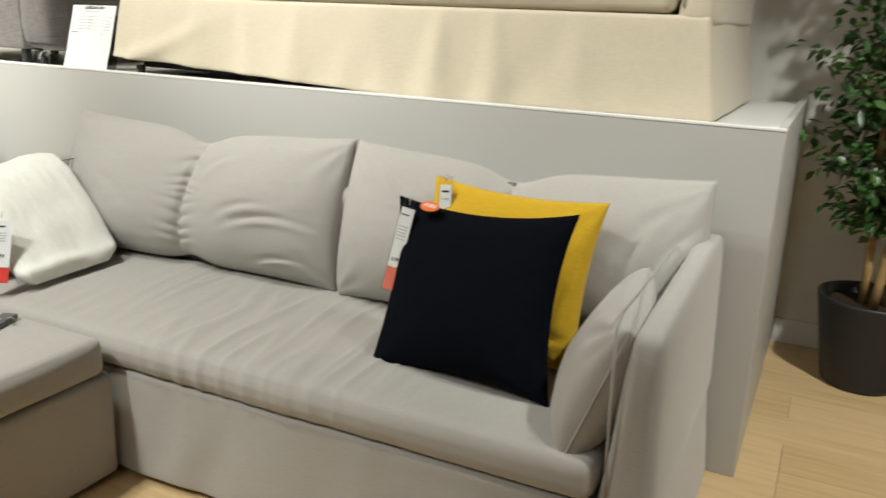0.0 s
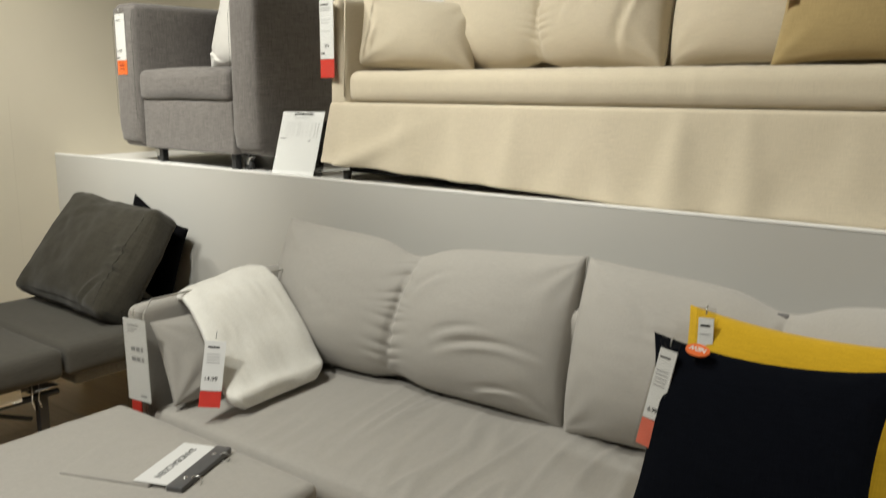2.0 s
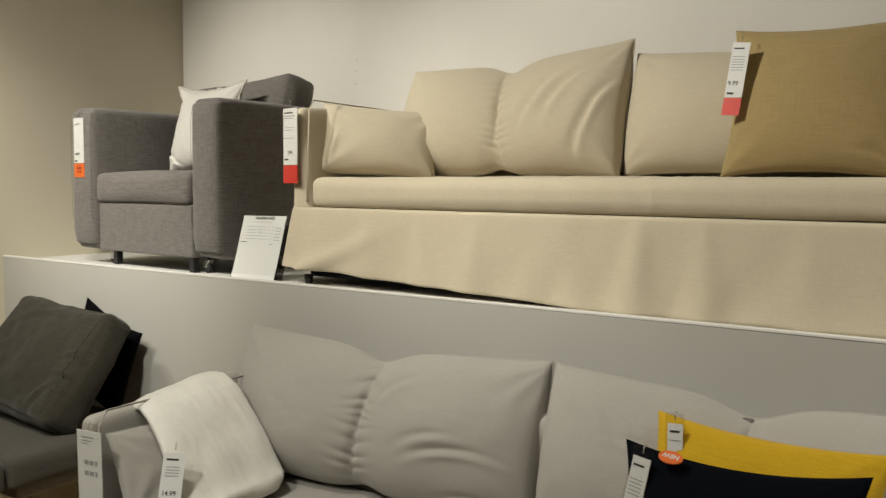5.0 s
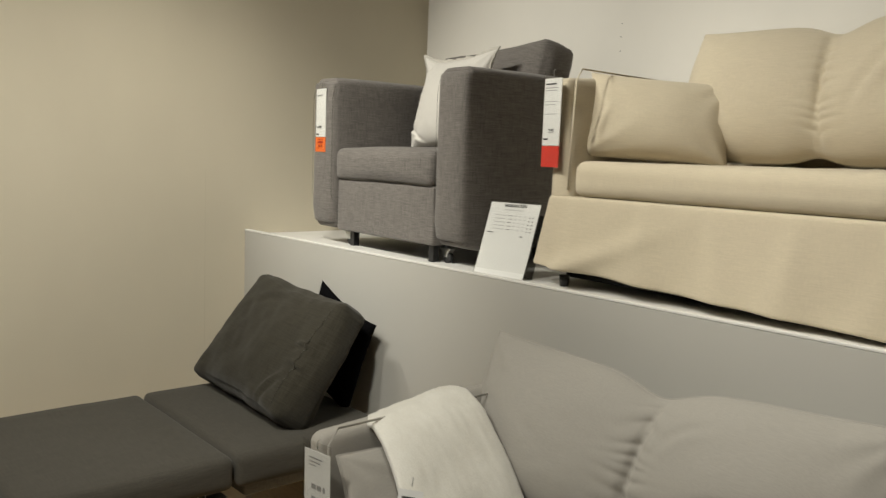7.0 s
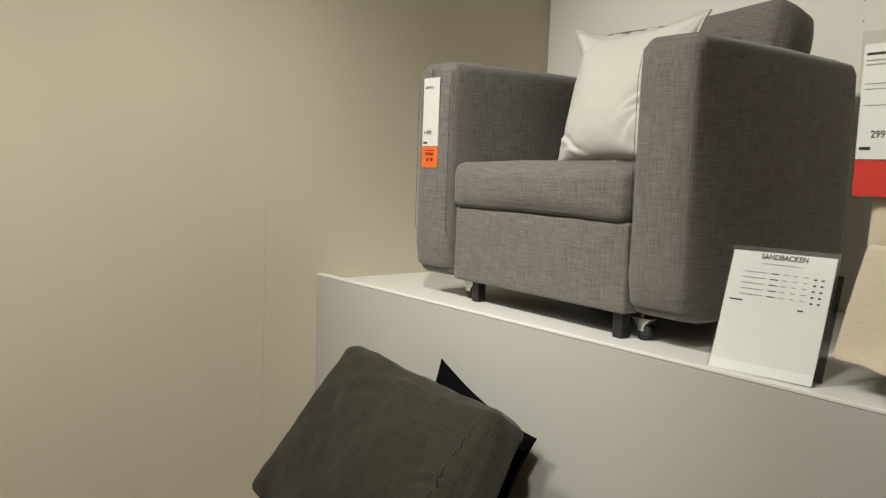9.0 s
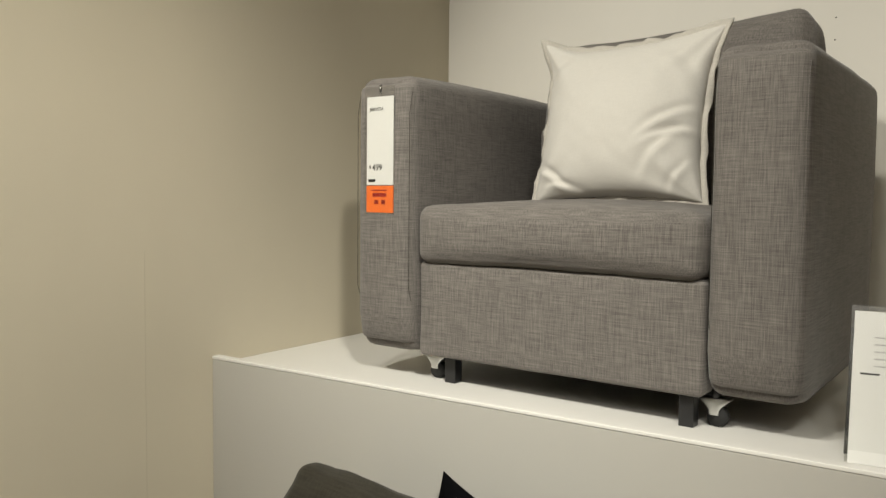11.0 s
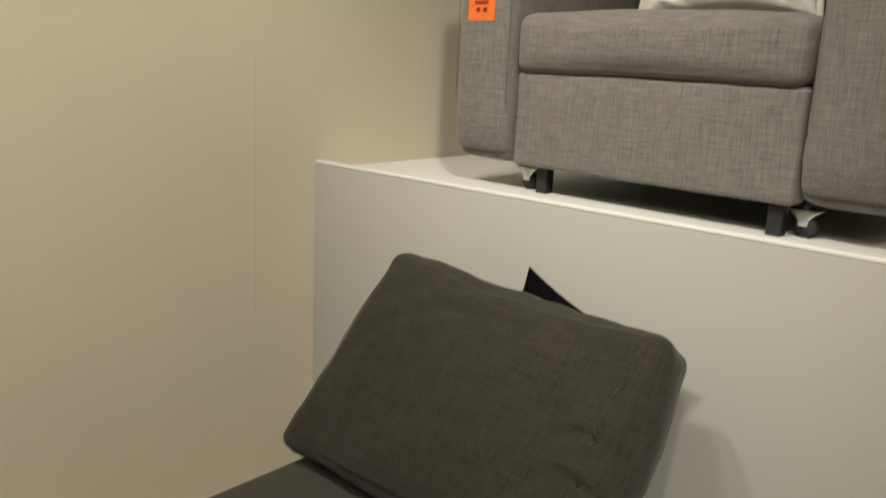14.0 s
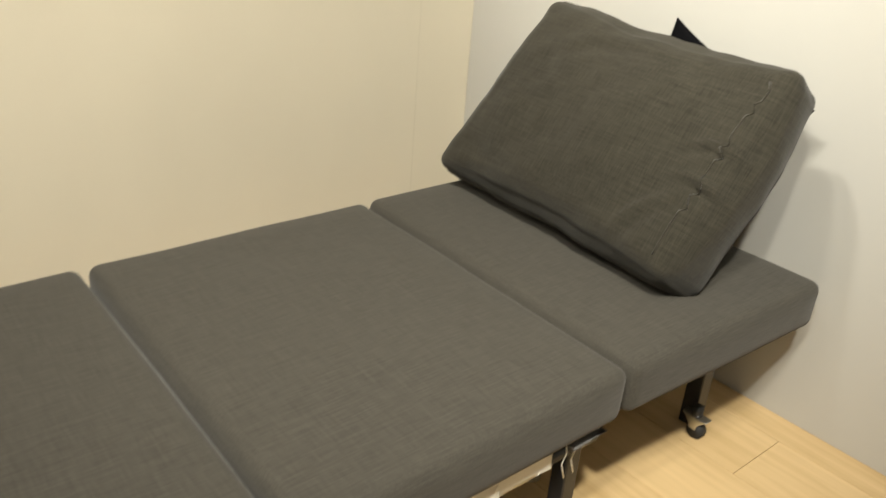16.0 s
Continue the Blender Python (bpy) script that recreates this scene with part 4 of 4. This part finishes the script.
def sticker():
    bm = bmesh.new()
    bmesh.ops.create_cone(bm, cap_ends=True, segments=40, radius1=0.027, radius2=0.026, depth=0.0025, matrix=pose(0, 0, 0, 90) @ Matrix.Diagonal((1, 0.62, 1, 1)))
    ob = whole("round_sticker", bm, ORANGE_PAPER, "orange oval sticker on the navy pillow", "sticker", pose(3.452, -0.503, 0.793, -58, 4, -9), smooth=False)
    lettering("lettering", "NEW", 0.0155, WHITE_INK, ob, pose(0, -0.0016, 0.007, 0, 180, 0), "CENTER", 0.0004)


sticker()


def leaflet_stand():
    e = thing("leaflet_stand", "white price sheet in a clear acrylic stand", "sign", pose(1.593, 0.110, POD_Z, -18, -0.5, 3.5))
    part("sheet", soft_box((0.222, 0.0014, 0.264), 0.0006, (10, 1, 14), (0, 0, 0.132), shape=lambda p: (p.x, p.y - 0.016 * max(0, 0.35 - p.z / 0.26) ** 1.5, p.z)), PAPER, e, "printed white sheet")
    for x0, y, nm in ((0.0, -0.0035, "front_pane"), (0.0, 0.004, "back_pane")):
        s = part(nm, board(-0.116 + x0, 0.116 + x0, y - 0.0006, y + 0.0006, 0.0, 0.274, 0), CLEAR, e, "clear acrylic pane", smooth=False)
        s.visible_shadow = False
    lettering("lettering", "SANDBACKEN", 0.0155, INK, e, pose(0.004, -0.0018, 0.249), "CENTER", 0.0002)
    rows = [(0.085, 0.0016, -0.042, 0.238, GREY_INK)]
    for i in range(5):
        z = 0.218 - 0.0125 * i
        rows += [(0.05, 0.0016, -0.078, z, GREY_INK), (0.018, 0.0018, -0.018, z, INK), (0.011, 0.0016, 0.008, z, GREY_INK), (0.010, 0.0016, 0.03, z, GREY_INK), (0.010, 0.0016, 0.052, z, GREY_INK), (0.006, 0.0035, 0.073, z - 0.003, INK), (0.006, 0.0035, 0.088, z - 0.003, INK)]
    rows += [(0.03, 0.003, -0.098, 0.154, INK), (0.012, 0.003, 0.052, 0.147, INK), (0.10, 0.0012, -0.05, 0.022, GREY_INK), (0.03, 0.0015, -0.012, 0.015, INK), (0.012, 0.008, -0.006, 0.031, GREY_INK)]
    for bw, bh, x, z, mat in rows:
        part("text_line", text_bar(bw, bh), mat, e, at=pose(x + bw / 2, -0.0011, z), smooth=False)


leaflet_stand()


def second_stand():
    e = thing("acrylic_stand", "clear grey acrylic sheet holder behind the price sheet", "sign holder", pose(1.585, 0.158, POD_Z, -18, 0, 3.5))
    s = part("pane", board(-0.115, 0.115, -0.0012, 0.0012, 0, 0.225, 0.0), SMOKED, e, smooth=False)
    s.visible_shadow = False
    part("foot", board(-0.115, 0.115, -0.0012, 0.05, 0.0, 0.002, 0.0), CLEAR, e, smooth=False)


second_stand()


def binder():
    e = thing("sample_binder", "grey fabric sample binder lying on the chaise", "binder", pose(2.283, -1.070, 0.419, 0, 0, 112) @ Matrix.Scale(0.84, 4))
    part("swatch", soft_box((0.255, 0.29, 0.012), 0.004, (12, 12, 1), (0, 0.01, 0.007), 0, 0.005, 9, 3.0), GREY_CLOTH, e, "folded grey fabric swatch")
    part("card", board(-0.126, 0.126, -0.192, -0.085, 0.0165, 0.0178, 0.0), PAPER, e, "white title card", smooth=False)
    part("spine", soft_box((0.265, 0.05, 0.018), 0.004, (2, 1, 1), (0, -0.215, 0.0105)), CLASP, e, "dark grey clamp spine")
    t = lettering("lettering", "SANDBACKEN", 0.029, INK, e, pose(0, 0, 0), "CENTER", 0.0004)
    t.matrix_basis = pose(0.0, -0.128, 0.018, 0, 0, 180)
    for x in (-0.075, 0.075):
        part("ring", tube([(x + 0.0, -0.238 - 0.012 + 0.016 * math.cos(a), 0.014 + 0.014 * math.sin(a)) for a in [k * math.pi / 8 for k in range(16)]], 0.0022, 6, True), STEEL, e, "wire ring")
        part("rivet", tube([(x, -0.215, 0.0175), (x, -0.215, 0.0205)], 0.006, 12), STEEL, e)


binder()

# ---- potted fig ----


def plant():
    px, py = 4.53, 0.93
    e = thing("potted_plant", "leafy artificial fig tree in a black woven pot", "plant", pose(px, py, 0))
    prof = [(0.115, 0.0), (0.125, 0.004), (0.128, 0.012)] + [(0.128 + 0.052 * i / 40, 0.012 + 0.305 * i / 40) for i in range(1, 41)] + [(0.184, 0.322), (0.185, 0.335), (0.176, 0.336), (0.170, 0.325), (0.166, 0.28)]
    pot = part("pot", lathe(prof, 72, 0.0035), POT_BLACK, e, "black woven plastic pot")
    part("soil", soft_box((0.29, 0.29, 0.02), 0.009, (8, 8, 1), (0, 0, 0.29), 0, 0.008, 20, 1.0, shape=lambda p: (p.x * (1 - 0.13 * abs(p.y / 0.145) ** 2), p.y * (1 - 0.13 * abs(p.x / 0.145) ** 2), p.z)), SOIL, e, "dark moss filling")
    rnd = random.Random(5)
    tips = []
    for k, (dx, dy, lean) in enumerate(((-0.035, 0.0, -0.03), (0.04, 0.02, 0.06), (0.005, -0.035, 0.02))):
        pts = [(dx + lean * (z / 1.5) + 0.012 * math.sin(z * 5 + k * 2), dy + 0.012 * math.cos(z * 4 + k), z) for z in [0.30 + 0.11 * i for i in range(13)]]
        part("trunk", tube(pts, [0.017 - 0.0009 * i for i in range(13)], 10), BARK, e, "slender pale brown trunk")
        tips += [Vector(p) for p in pts[3:]]
    crown = bmesh.new()
    twigs = bmesh.new()
    for b in range(190):
        base = rnd.choice(tips)
        a = rnd.uniform(0, 2 * math.pi)
        reach = rnd.uniform(0.12, 0.36) * (1.0 if base.z > 0.75 else 0.7)
        d = Vector((math.cos(a), math.sin(a) * 0.5, rnd.uniform(-0.25, 0.7)))
        end = base + d * reach
        if end.y > 0.19:
            end.y = 0.19
        side = Vector((-d.y, d.x, 0)).normalized()
        tri = [base + side * 0.002, base - side * 0.002, end]
        w = [twigs.verts.new(p) for p in tri] + [twigs.verts.new(base + Vector((0, 0, 0.003)))]
        twigs.faces.new((w[0], w[1], w[2]))
        twigs.faces.new((w[1], w[3], w[2]))
        twigs.faces.new((w[3], w[0], w[2]))
        for k in range(17):
            f = rnd.uniform(0.25, 1.05)
            p = base.lerp(end, f) + Vector((rnd.gauss(0, 0.022), rnd.gauss(0, 0.022), rnd.gauss(0, 0.02)))
            if p.y > 0.2:
                continue
            ln, wd = rnd.uniform(0.038, 0.062), rnd.uniform(0.010, 0.016)
            rot = Euler((rnd.uniform(-1.2, 0.4), rnd.uniform(-0.8, 0.8), rnd.uniform(0, 6.28))).to_matrix()
            outline = [(0, 0, 0), (wd * 0.85, ln * 0.3, 0.004), (wd, ln * 0.55, 0.002), (0, ln, -0.008), (-wd, ln * 0.55, 0.002), (-wd * 0.85, ln * 0.3, 0.004), (0, ln * 0.5, -0.003)]
            v = [crown.verts.new(p + rot @ Vector(q)) for q in outline]
            for i in range(6):
                crown.faces.new((v[i], v[(i + 1) % 6], v[6]))
    part("crown", crown, LEAF, e, "dense dark green leaves")
    part("twigs", twigs, BARK, e)


plant()

# ---- floor boards, last ----


def floor_boards():
    f = whole("floor", board(-0.15, 8.15, -6.15, 1.75, -0.08, -0.007, 0.0), JOINT, "light oak laminate floor", "floor", kind="structure", smooth=False)
    wide, gap = 0.19, 0.0012
    shared = {}

    def plank_mesh(ln):
        key = round(ln, 3)
        if key not in shared:
            shared[key] = mesh_of("plank", board(0, ln - gap, 0, wide - gap, -0.0065, 0.0, 0.0008), FLOOR_WOOD, False)
        return shared[key]
    rnd = random.Random(3)
    far = bmesh.new()
    rows = int((1.62 + 6.0) / wide) + 1
    for r in range(rows):
        y = 1.62 - (r + 1) * wide
        x, first = 0.0, 1.28 - rnd.choice((0.0, 0.4, 0.8))
        while x < 8.0:
            ln = min(first if x == 0.0 else 1.28, 8.0 - x)
            if y > -2.6 and x < 5.6:
                ob = new("plank", plank_mesh(ln))
                ob.parent = f
                ob.matrix_basis = pose(x, y, 0)
            else:
                vs = [far.verts.new(p) for p in ((x, y, 0), (x + ln - gap, y, 0), (x + ln - gap, y + wide - gap, 0), (x, y + wide - gap, 0))]
                far.faces.new(vs)
            x += ln
    part("far_planks", far, FLOOR_WOOD, f, "light oak planks", smooth=False)["kind"] = "stuff"


floor_boards()
